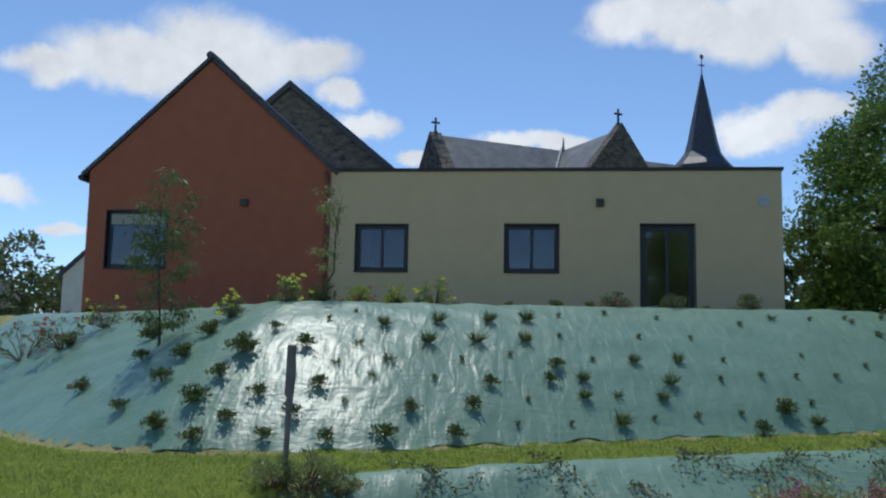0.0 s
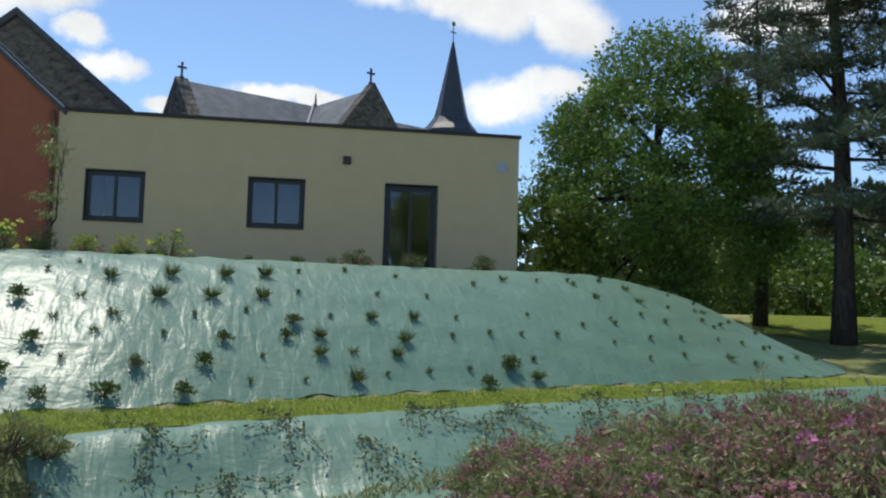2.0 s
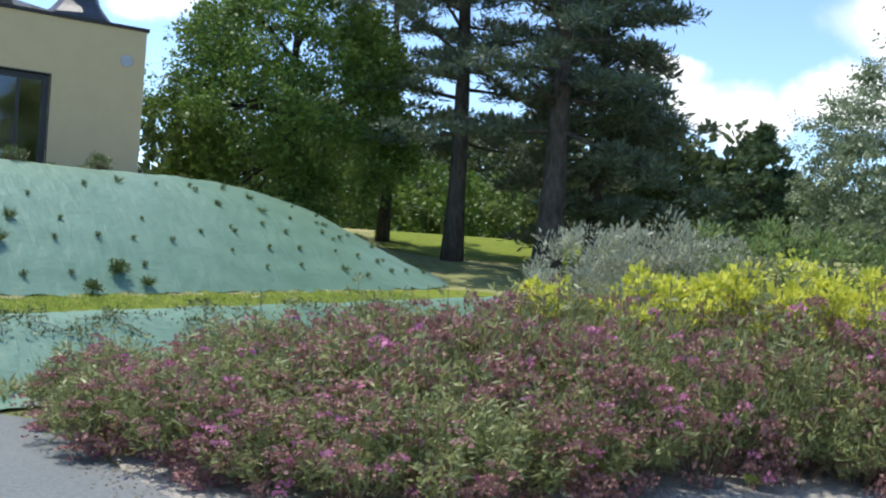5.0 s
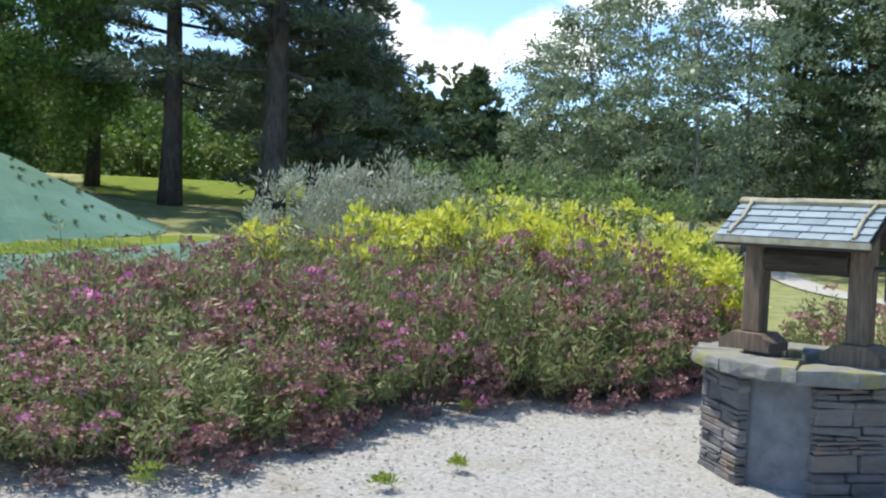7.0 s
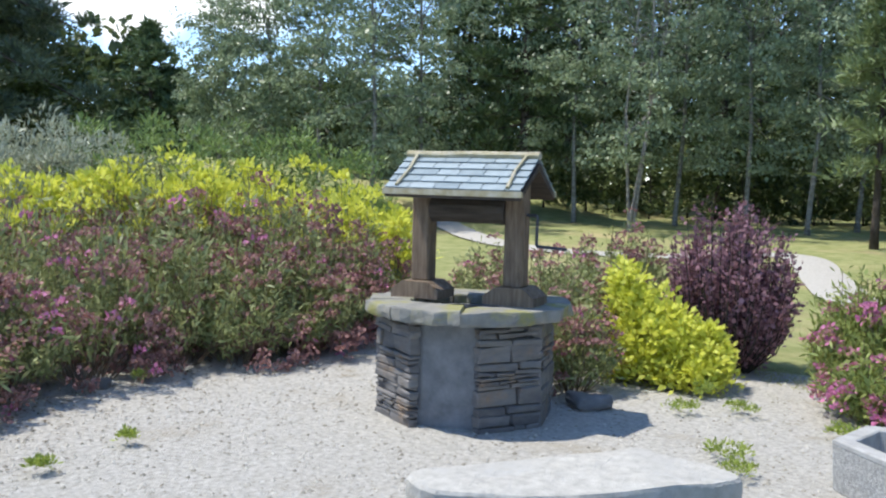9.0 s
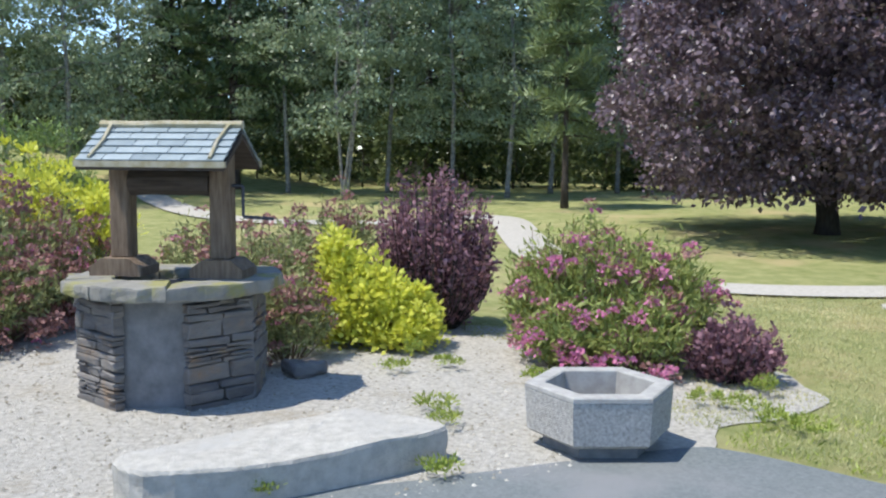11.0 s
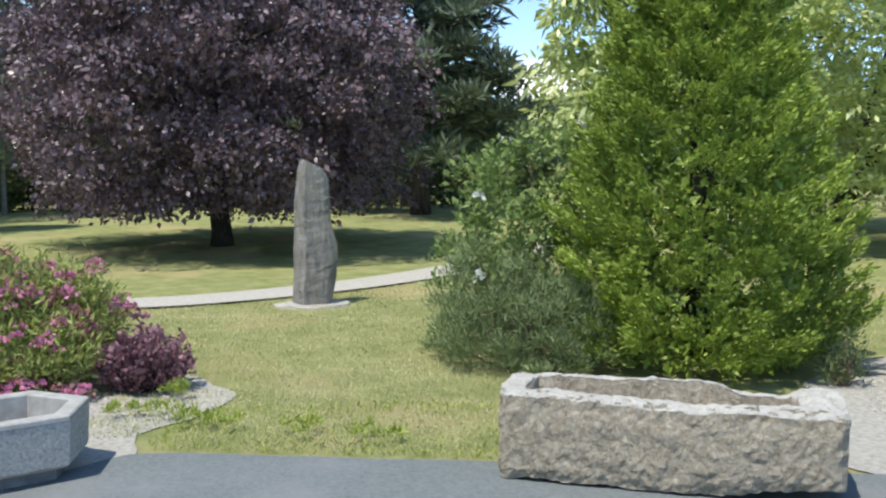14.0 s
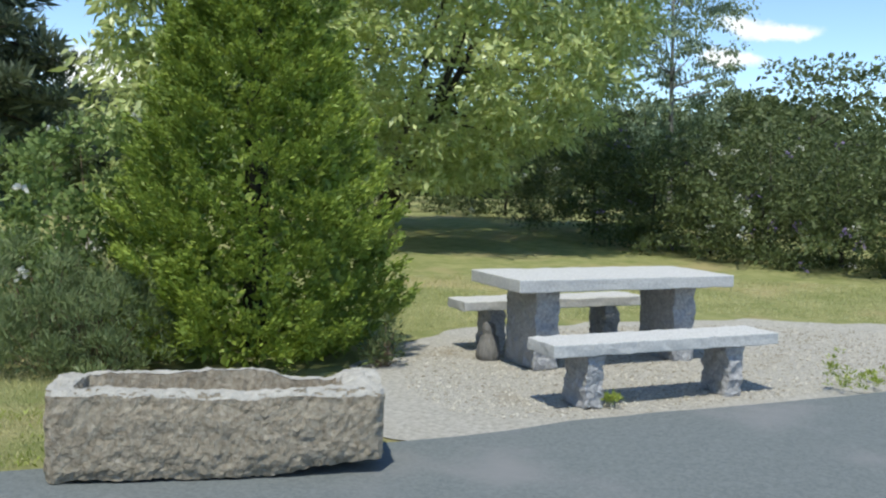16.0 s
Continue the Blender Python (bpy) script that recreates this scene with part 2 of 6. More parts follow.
M_DARKBARK = material("dark_bark", (0.035, 0.03, 0.028), (0.09, 0.08, 0.07), scale=6, rough=0.95, bump=0.8, stretch=(3, 3, 0.6), spec=0.1)

L_BEECH = leaf("beech_leaf", (0.048, 0.105, 0.024), (0.25, 0.365, 0.075), thin=0.25)
L_PINE = leaf("pine_needle", (0.055, 0.082, 0.052), (0.20, 0.245, 0.155), thin=0.15)
L_CONIFER = leaf("dark_conifer", (0.042, 0.080, 0.038), (0.175, 0.24, 0.105), thin=0.2)
L_BIRCH = leaf("birch_leaf", (0.12, 0.17, 0.09), (0.40, 0.48, 0.31), thin=0.35, rough=0.4)
L_WOOD = leaf("woodland_leaf", (0.03, 0.05, 0.02), (0.125, 0.165, 0.055), thin=0.3)
L_HEDGE = leaf("hedge_leaf", (0.055, 0.085, 0.033), (0.20, 0.245, 0.10))
L_PURPLE = leaf("copper_leaf", (0.048, 0.033, 0.045), (0.28, 0.20, 0.235), thin=0.15, rough=0.4, spec=0.5)
L_THUJA = leaf("thuja_spray", (0.095, 0.165, 0.028), (0.43, 0.53, 0.10), thin=0.3)
L_ROSE = leaf("rose_leaf", (0.09, 0.15, 0.04), (0.34, 0.44, 0.15))
L_MUGO = leaf("mugo_needle", (0.085, 0.125, 0.052), (0.30, 0.37, 0.165), thin=0.15)
L_LIME = leaf("lime_leaf", (0.24, 0.33, 0.07), (0.84, 0.88, 0.44), thin=0.38, rough=0.38, spec=0.5)
L_SPIRAEA = leaf("spiraea_leaf", (0.125, 0.16, 0.05), (0.47, 0.49, 0.22))
L_FADED = leaf("faded_flower", (0.23, 0.105, 0.095), (0.50, 0.295, 0.265), rough=0.8, thin=0.2)
L_PINK = leaf("pink_flower", (0.44, 0.12, 0.25), (0.72, 0.31, 0.48), rough=0.8, thin=0.25)
L_SPIRGREEN = leaf("fresh_spiraea_leaf", (0.15, 0.21, 0.05), (0.48, 0.52, 0.17))
L_YELLOW = leaf("golden_leaf", (0.52, 0.54, 0.05), (0.86, 0.87, 0.20), thin=0.45)
L_WILLOW = leaf("silver_leaf", (0.24, 0.27, 0.18), (0.60, 0.62, 0.48), thin=0.25)
L_BARBERRY = leaf("barberry_leaf", (0.11, 0.048, 0.062), (0.48, 0.27, 0.31), thin=0.2)
L_WEED = leaf("weed_leaf", (0.17, 0.24, 0.04), (0.50, 0.56, 0.13))
L_TUFT = leaf("tuft_leaf", (0.04, 0.07, 0.025), (0.22, 0.28, 0.10))
L_GRASSBLADE = leaf("grass_blade", (0.24, 0.26, 0.08), (0.55, 0.50, 0.25))
L_LAWN = material("lawn_blade", (0.235, 0.30, 0.09), (0.80, 0.71, 0.43), scale=0.9, rough=0.7, detail=4, bump=0, island=0.28, thin=0.3, spec=0.2)
L_LITTER = leaf("dead_leaf", (0.06, 0.05, 0.035), (0.24, 0.19, 0.12), rough=0.9, thin=0.05)
L_LAVENDER = leaf("mauve_flower", (0.160, 0.120, 0.260), (0.300, 0.240, 0.420), rough=0.8)
L_WHITEFL = leaf("white_flower", (0.700, 0.700, 0.660), (0.850, 0.850, 0.820), rough=0.7)
L_REDFL = leaf("red_flower", (0.420, 0.030, 0.030), (0.600, 0.080, 0.060), rough=0.7)


def sheet_material():
    m = material("green_plastic_sheet", (0.135, 0.24, 0.17), (0.17, 0.285, 0.205), scale=1.3, rough=0.40, bump=0, stain=(0.165, 0.285, 0.21), stain_scale=0.5, stain_cover=0.4, spec=0.40)
    t = m.node_tree
    p = t.nodes["Principled BSDF"]
    coord = t.nodes["Texture Coordinate"]
    last = None
    for scale, stretch, strength, dist in ((4.0, (0.5, 1, 1), 0.35, 0.035), (2.6, (1.9, 0.45, 0.45), 0.30, 0.05), (9, (0.6, 1, 1), 0.35, 0.014), (22, (1, 1, 1), 0.25, 0.006)):
        mp = t.nodes.new("ShaderNodeMapping")
        mp.inputs["Scale"].default_value = stretch
        t.links.new(coord.outputs["Object"], mp.inputs["Vector"])
        n = node(t, "ShaderNodeTexNoise", Scale=scale, Detail=3.0, Roughness=0.5, Distortion=1.2)
        t.links.new(mp.outputs[0], n.inputs["Vector"])
        b = node(t, "ShaderNodeBump", Strength=strength, Distance=dist)
        t.links.new(n.outputs["Fac"], b.inputs["Height"])
        if last:
            t.links.new(last, b.inputs["Normal"])
        last = b.outputs[0]
    # sharp creases where the sheet is drawn tight
    for scale, stretch, dist in ((2.6, (1.3, 0.45, 0.45), 0.035), (6.5, (0.5, 1.2, 1.2), 0.018)):
        mp = t.nodes.new("ShaderNodeMapping")
        mp.inputs["Scale"].default_value = stretch
        t.links.new(coord.outputs["Object"], mp.inputs["Vector"])
        n = node(t, "ShaderNodeTexNoise", Scale=scale, Detail=2.0, Roughness=0.5, Distortion=0.8)
        t.links.new(mp.outputs[0], n.inputs["Vector"])
        fold = t.nodes.new("ShaderNodeMath")
        fold.operation = "SUBTRACT"
        fold.inputs[1].default_value = 0.5
        t.links.new(n.outputs["Fac"], fold.inputs[0])
        ridge = t.nodes.new("ShaderNodeMath")
        ridge.operation = "ABSOLUTE"
        t.links.new(fold.outputs[0], ridge.inputs[0])
        b = node(t, "ShaderNodeBump", Strength=0.4, Distance=dist)
        t.links.new(ridge.outputs[0], b.inputs["Height"])
        t.links.new(last, b.inputs["Normal"])
        last = b.outputs[0]
    t.links.new(last, p.inputs["Normal"])
    return m


M_SHEET = sheet_material()


def pane_material():
    m = bpy.data.materials.new("window_glass")
    m.use_nodes = True
    t = m.node_tree
    g = node(t, "ShaderNodeBsdfGlossy", Roughness=0.02)
    g.inputs["Color"].default_value = (0.85, 0.9, 1, 1)
    tr = t.nodes.new("ShaderNodeBsdfTransparent")
    tr.inputs["Color"].default_value = (0.75, 0.8, 0.82, 1)
    fr = node(t, "ShaderNodeFresnel", IOR=1.65)
    ms = t.nodes.new("ShaderNodeMixShader")
    t.links.new(fr.outputs[0], ms.inputs[0])
    t.links.new(tr.outputs[0], ms.inputs[1])
    t.links.new(g.outputs[0], ms.inputs[2])
    t.links.new(ms.outputs[0], t.nodes["Material Output"].inputs["Surface"])
    return m


M_GLASS = pane_material()


# ---- mesh helpers ----
class Mesh:
    """Gathers vertices and faces for one mesh."""

    def __init__(self):
        self.v, self.f = [], []

    def add(self, verts, faces):
        k = len(self.v)
        self.v += [tuple(p) for p in verts]
        self.f += [tuple(i + k for i in f) for f in faces]
        return self

    def box(self, x0, x1, y0, y1, z0, z1, m=None, bevel=0.0):
        if bevel:
            b = bevel
            ring = lambda z, e: [(x0 + e, y0 + b, z), (x0 + b, y0 + e, z), (x1 - b, y0 + e, z), (x1 - e, y0 + b, z), (x1 - e, y1 - b, z), (x1 - b, y1 - e, z), (x0 + b, y1 - e, z), (x0 + e, y1 - b, z)]
            vs = ring(z0, b) + ring(z0 + b, 0) + ring(z1 - b, 0) + ring(z1, b)
            fs = [tuple(range(7, -1, -1)), tuple(range(24, 32))]
            for r in range(3):
                fs += [(r * 8 + i, r * 8 + (i + 1) % 8, r * 8 + 8 + (i + 1) % 8, r * 8 + 8 + i) for i in range(8)]
        else:
            vs = [(x, y, z) for z in (z0, z1) for x, y in ((x0, y0), (x1, y0), (x1, y1), (x0, y1))]
            fs = [(3, 2, 1, 0), (4, 5, 6, 7), (0, 1, 5, 4), (1, 2, 6, 5), (2, 3, 7, 6), (3, 0, 4, 7)]
        if m is not None:
            vs = [m @ Vector(p) for p in vs]
        return self.add(vs, fs)

    def tube(self, points, radii, sides=8, close=True):
        pts = [Vector(p) for p in points]
        k, n = len(self.v), len(pts)
        for i, p in enumerate(pts):
            d = (pts[min(i + 1, n - 1)] - pts[max(i - 1, 0)]).normalized()
            a = d.cross(Vector((0.31, 0.95, 0.05))).normalized()
            b = d.cross(a)
            for s in range(sides):
                w = 2 * math.pi * s / sides
                self.v.append(tuple(p + (a * math.cos(w) + b * math.sin(w)) * radii[i]))
        for i in range(n - 1):
            for s in range(sides):
                self.f.append((k + i * sides + s, k + i * sides + (s + 1) % sides, k + (i + 1) * sides + (s + 1) % sides, k + (i + 1) * sides + s))
        if close:
            self.f.append(tuple(k + s for s in range(sides - 1, -1, -1)))
            self.f.append(tuple(k + (n - 1) * sides + s for s in range(sides)))
        return self

    def prism(self, outline, y0, y1):
        """An outline in x and z, drawn out from y0 to y1."""
        n = len(outline)
        vs = [(x, y0, z) for x, z in outline] + [(x, y1, z) for x, z in outline]
        fs = [tuple(range(n)), tuple(range(2 * n - 1, n - 1, -1))] + [(i, i + n, (i + 1) % n + n, (i + 1) % n) for i in range(n)]
        return self.add(vs, fs)

    def loft(self, rings):
        n = len(rings[0])
        k = len(self.v)
        for r in rings:
            self.v += [tuple(p) for p in r]
        for j in range(len(rings) - 1):
            self.f += [(k + j * n + i, k + j * n + (i + 1) % n, k + (j + 1) * n + (i + 1) % n, k + (j + 1) * n + i) for i in range(n)]
        self.f.append(tuple(k + i for i in range(n - 1, -1, -1)))
        self.f.append(tuple(k + (len(rings) - 1) * n + i for i in range(n)))
        return self

    def data(self, name, mat, smooth=False):
        me = bpy.data.meshes.new(name)
        me.from_pydata(self.v, [], self.f)
        me.materials.append(mat)
        if smooth:
            me.polygons.foreach_set("use_smooth", [True] * len(me.polygons))
        me.update()
        return me


def part(name, mesh, mat, parent=None, label="", smooth=False):
    ob = new(name, mesh.data(name, mat, smooth))
    ob.parent = parent
    if label:
        tagged(ob, label)
    return ob


def thing(name, m, label, category, group="", kind=""):
    ob = new(name)
    ob.empty_display_size = 0.2
    ob.matrix_basis = m
    return tagged(ob, label, category, group, kind)


def quads(name, verts, mat, parent=None, per=4):
    """One mesh of many loose leaves; verts is an array of leaves, corners, xyz."""
    n = len(verts)
    me = bpy.data.meshes.new(name)
    me.vertices.add(n * per)
    me.vertices.foreach_set("co", np.ascontiguousarray(verts, dtype=np.float32).ravel())
    me.loops.add(n * per)
    me.loops.foreach_set("vertex_index", np.arange(n * per, dtype=np.int32))
    me.polygons.add(n)
    me.polygons.foreach_set("loop_start", np.arange(0, n * per, per, dtype=np.int32))
    me.materials.append(mat)
    me.update(calc_edges=True)
    ob = new(name, me)
    ob.parent = parent
    return ob


RNG = np.random.default_rng(7)


def unit(a):
    return a / np.maximum(np.linalg.norm(a, axis=-1, keepdims=True), 1e-9)


def leaves(points, size, aspect=0.55, along=None, spread=1.0, vary=0.35):
    """Diamond leaves at points, lying along a direction with some spread."""
    n = len(points)
    rnd = unit(RNG.normal(size=(n, 3)))
    d = rnd if along is None else unit(along + spread * rnd)
    side = unit(np.cross(d, unit(RNG.normal(size=(n, 3)))))
    s = size * (1 + vary * RNG.normal(size=(n, 1))).clip(0.45, 1.9)
    tip, mid = points + d * s, points + d * s * 0.45
    w = side * s * aspect * 0.5
    sag = np.array([0, 0, -0.08]) * s
    return np.stack([points, mid + w, tip + sag, mid - w], 1)


def puff(centers, radius, per, flat=0.8, hollow=0.55):
    """Points and outward directions over the shells of round clumps."""
    n = len(centers)
    d = unit(RNG.normal(size=(n, per, 3)))
    d[..., 2] = np.where(d[..., 2] < -0.35, -d[..., 2] * 0.6, d[..., 2])
    d = unit(d)
    r = np.asarray(radius).reshape(-1, 1, 1) * (hollow + (1 - hollow) * RNG.random((n, per, 1)))
    p = centers[:, None] + d * r * np.array([1, 1, flat])
    return p.reshape(-1, 3), d.reshape(-1, 3)


def envelope(n, profile, height, inner=0.5, lean=(0, 0)):
    """Clump centres in a crown whose radius at each share of its height is profile(share)."""
    shares = np.linspace(0, 1, 60)
    rr = np.array([max(profile(s), 0.0) for s in shares])
    weight = rr ** 1.3 + 1e-6
    h = np.interp(RNG.random(n), np.cumsum(weight) / weight.sum(), shares)
    r = np.interp(h, shares, rr) * (inner + (1 - inner) * np.sqrt(RNG.random(n)))
    a = RNG.random(n) * 2 * math.pi
    u, v = RNG.random(2) * 6.28
    r = r * (0.98 + 0.15 * np.sin(3 * a + 9 * h + u) * np.cos(2 * a - 11 * h + v))
    return np.stack([r * np.cos(a) + lean[0] * h, r * np.sin(a) + lean[1] * h, h * height], 1), h


# ---- the lie of the land ----
def smooth(t):
    t = np.clip(t, 0, 1)
    return t * t * (3 - 2 * t)


def chaikin(pts, n=3, closed=True):
    p = np.array(pts, float)
    for _ in range(n):
        q = np.roll(p, -1, 0) if closed else p[1:]
        a = p if closed else p[:-1]
        out = np.empty((2 * len(a), 2))
        out[0::2], out[1::2] = 0.75 * a + 0.25 * q, 0.25 * a + 0.75 * q
        p = out if closed else np.vstack([p[:1], out, p[-1:]])
    return p


def inside(poly, x, y):
    hit = np.zeros(x.shape, bool)
    for (ax, ay), (bx, by) in zip(poly, np.roll(poly, -1, 0)):
        if ay != by:
            c = (ay > y) != (by > y)
            hit ^= c & (x < (bx - ax) * (y - ay) / (by - ay) + ax)
    return hit


def depth_in(poly, x, y):
    """Distance to the edge of an outline, positive inside."""
    best = np.full(x.shape, 1e9)
    for (ax, ay), (bx, by) in zip(poly, np.roll(poly, -1, 0)):
        dx, dy = bx - ax, by - ay
        t = np.clip(((x - ax) * dx + (y - ay) * dy) / (dx * dx + dy * dy + 1e-12), 0, 1)
        best = np.minimum(best, np.hypot(x - ax - t * dx, y - ay - t * dy))
    return np.where(inside(poly, x, y), best, -best)


MOUND = chaikin([(-7.4, 14.2), (-4.3, 10.6), (-1.7, 10.35), (1.3, 11.6), (4.1, 12.6), (7.3, 13.4), (10.0, 14.1), (12.3, 15.1), (13.2, 17.6), (13.6, 24), (13.6, 70), (-70, 70), (-70, 34), (-13, 18)], 2)
TERRACE = chaikin([(-40, 2.0), (-6, 5.5), (-3.0, 7.0), (-1.5, 8.45), (1.0, 9.6), (3.0, 10.4), (6.1, 11.2), (9.5, 12.2), (12.5, 13.2), (17, 14), (40, 16), (90, 30), (90, 90), (-90, 90), (-90, 2)], 2)


def bank_width(x):
    return 1.0 + 0.7 * smooth((x - 0.2) / 2.2) + 2.4 * smooth((-1.2 - x) / 2.5) + 2.5 * smooth((x - 12) / 6)


def land(x, y):
    x, y = np.asarray(x, float), np.asarray(y, float)
    far = np.hypot(x, y)
    rise = 0.55 * smooth((far - 9) / 24)
    shelf = 0.60 + 0.02 * np.clip(x, -5, 14)
    w = bank_width(x)
    s = smooth((depth_in(TERRACE, x, y) + w) / w)
    north = 0.55 * smooth((0.6 * x + 0.8 * y - 19) / 6) * smooth((x - 6) / 6)
    north = north + 0.75 * smooth((0.6 * x + 0.8 * y - 25) / 7) * smooth((x - 6) / 6) * (1 - smooth((0.6 * x + 0.8 * y - 33) / 6))
    d = np.clip(depth_in(MOUND, x, y) / 3.4, 0, 1)
    top = 1.90 * (1 - 0.50 * smooth((x - 7) / 6.5))
    return rise * (1 - s) + shelf * s + north + top * (1 - (1 - d) ** 1.4)


def at(az, d, dz=0.0):
    """The place on the ground at an azimuth and distance from the viewpoint."""
    a = radians(az)
    x, y = 0.15 + d * math.sin(a), d * math.cos(a)
    return Vector((x, y, float(land(x, y)) + dz))


def grid_mesh(xs, ys, height, mat, name, keep=None, edges=()):
    """edges: pairs of a depth function and the least depth kept; the rim is drawn onto that line."""
    gx, gy = np.meshgrid(xs, ys)
    if edges:
        inn = np.ones(gx.shape, bool)
        for deep, least in edges:
            inn &= deep(gx, gy) > least
        grown = inn.copy()
        grown[1:] |= inn[:-1]
        grown[:-1] |= inn[1:]
        wide = grown.copy()
        wide[:, 1:] |= grown[:, :-1]
        wide[:, :-1] |= grown[:, 1:]
        for deep, least in edges:
            for _ in range(2):
                q = deep(gx, gy)
                e = 0.01
                dx, dy = (deep(gx + e, gy) - q) / e, (deep(gx, gy + e) - q) / e
                k = np.maximum(dx * dx + dy * dy, 0.3)
                move = wide & (q < least)
                gx, gy = np.where(move, gx + (least - q) * dx / k, gx), np.where(move, gy + (least - q) * dy / k, gy)
        keep = lambda x, y: wide[:-1, :-1] & wide[1:, 1:] & wide[1:, :-1] & wide[:-1, 1:] & (inn[:-1, :-1] | inn[1:, 1:] | inn[1:, :-1] | inn[:-1, 1:])
    gz = height(gx, gy)
    nx, ny = len(xs), len(ys)
    idx = np.arange(nx * ny).reshape(ny, nx)
    f = np.stack([idx[:-1, :-1], idx[:-1, 1:], idx[1:, 1:], idx[1:, :-1]], -1).reshape(-1, 4)
    if keep is not None:
        cx, cy = (gx[:-1, :-1] + gx[1:, 1:]) / 2, (gy[:-1, :-1] + gy[1:, 1:]) / 2
        f = f[keep(cx, cy).ravel()]
    v = np.stack([gx, gy, gz], -1).reshape(-1, 3)
    used = np.unique(f)
    back = np.full(len(v), -1)
    back[used] = np.arange(len(used))
    me = bpy.data.meshes.new(name)
    me.from_pydata(v[used].tolist(), [], back[f].tolist())
    me.materials.append(mat)
    me.polygons.foreach_set("use_smooth", [True] * len(me.polygons))
    me.update()
    return new(name, me)


def spaced(stops):
    out = []
    for a, b, n in stops:
        out += list(np.linspace(a, b, n, endpoint=False))
    return np.array(out + [stops[-1][1]])


XS = spaced([(-1500, -200, 8), (-200, -30, 14), (-30, -10, 24), (-10, 20, 120), (20, 40, 40), (40, 200, 14), (200, 1500, 8)])
YS = spaced([(-1500, -200, 8), (-200, -30, 14), (-30, -12, 24), (-12, 26, 150), (26, 45, 30), (45, 200, 14), (200, 1500, 8)])
tagged(grid_mesh(XS, YS, land, M_GRASS, "ground"), "patchy mown lawn with dry straw-coloured patches", "lawn", kind="structure")


def patch(name, outline, lift, mat, label, category, step=0.16, rough_edge=0.12, rounds=2, bumps=0.0):
    """A thin layer of ground cover, laid on the land inside an outline."""
    poly = chaikin(outline, rounds)
    lo, hi = poly.min(0), poly.max(0)

    def wob(x, y):
        return 0.6 * np.sin(x * 3.1 + 1.7 * np.sin(y * 2.3)) + 0.4 * np.sin(y * 5.3 + 2.1 * np.sin(x * 4.1))

    def height(x, y):
        return land(x, y) + lift + bumps * wob(x * 2.3, y * 2.7)

    ob = grid_mesh(np.arange(lo[0], hi[0] + step, step), np.arange(lo[1], hi[1] + step, step), height, mat, name,
                   edges=[(lambda x, y: depth_in(poly, x, y) - rough_edge * 0.5 * wob(x, y), 0.0)])
    return tagged(ob, label, category, kind="structure")


patch("road", [(-1.6, 6.4), (0.4, 8.1), (1.9, 8.5), (2.5, 7.6), (2.3, 6.0), (2.5, 4.8), (3.2, 3.6), (3.9, 2.2), (4.45, 0.9), (4.75, -0.3), (5.25, -1.55), (5.0, -1.95), (3.95, -3.1), (2.55, -4.45), (1.55, -5.85), (0.45, -7.1), (-2.5, -10.5), (-7, -11), (-7, 4)], 0.012, M_ASPHALT, "worn grey asphalt drive", "road", step=0.1, rough_edge=0.05, rounds=1)
patch("gravel_yard", [(2.4, 7.2), (3.2, 5.2), (5.4, 4.8), (7.0, 5.0), (9.6, 3.9), (8.8, 1.2), (9.0, -0.8), (7.4, -2.5), (6.6, -2.9), (5.9, -2.6), (5.5, -1.7), (4.7, -1.3), (4.2, 0.2), (3.6, 1.9), (2.6, 3.6), (2.1, 5.5)], 0.008, M_GRAVEL, "pale dusty gravel round the well", "gravel", rough_edge=0.25)
patch("gravel_yard", [(2.4, -4.3), (3.4, -5.4), (4.4, -7.5), (3.3, -9.2), (1.8, -10.8), (-2.0, -11.8), (-5, -12), (-3, -10), (0.2, -6.9), (1.3, -5.7)], 0.008, M_GRAVEL, "pale gravel under the stone picnic table", "gravel", rough_edge=0.25)


def ribbon(name, points, width, lift, mat, label):
    c = chaikin(points, 3, closed=False)
    d = np.gradient(c, axis=0)
    n = unit(np.stack([-d[:, 1], d[:, 0]], 1))
    mesh = Mesh()
    rows = []
    for s in (-0.5, -0.17, 0.17, 0.5):
        p = c + n * width * s
        rows.append(np.column_stack([p, land(p[:, 0], p[:, 1]) + lift + (0.02 if abs(s) < 0.4 else 0)]))
    k = len(c)
    for r in rows:
        mesh.v += [tuple(q) for q in r]
    for j in range(3):
        mesh.f += [(j * k + i, j * k + i + 1, (j + 1) * k + i + 1, (j + 1) * k + i) for i in range(k - 1)]
    return tagged(part(name, mesh, mat, smooth=True), label, "path", kind="structure")


ribbon("path", [(30, 9.5), (24, 6.8), (19, 4.2), (18.5, 1.0), (19.6, -0.4), (20.3, -1.9), (16.5, -1.85), (13.2, -1.9), (11.4, -2.9), (10.7, -4.4), (10.9, -7.6), (12.2, -11), (16, -17), (24, -26)], 0.80, 0.03, M_PATH, "narrow pale gravel footpath winding across the lawn")


# ---- plastic sheets on the banks ----
def wrinkle(x, y):
    z = 0.008 * np.sin(6.0 * x + 1.8 * np.sin(1.3 * y + 0.5 * x)) * (0.5 + 0.5 * np.sin(0.9 * x + 2)) + 0.007 * np.sin(9.0 * y + 3 * np.sin(1.1 * x))
    return z + 0.003 * np.sin(23 * x + 5 * np.sin(3.1 * y)) + 0.03


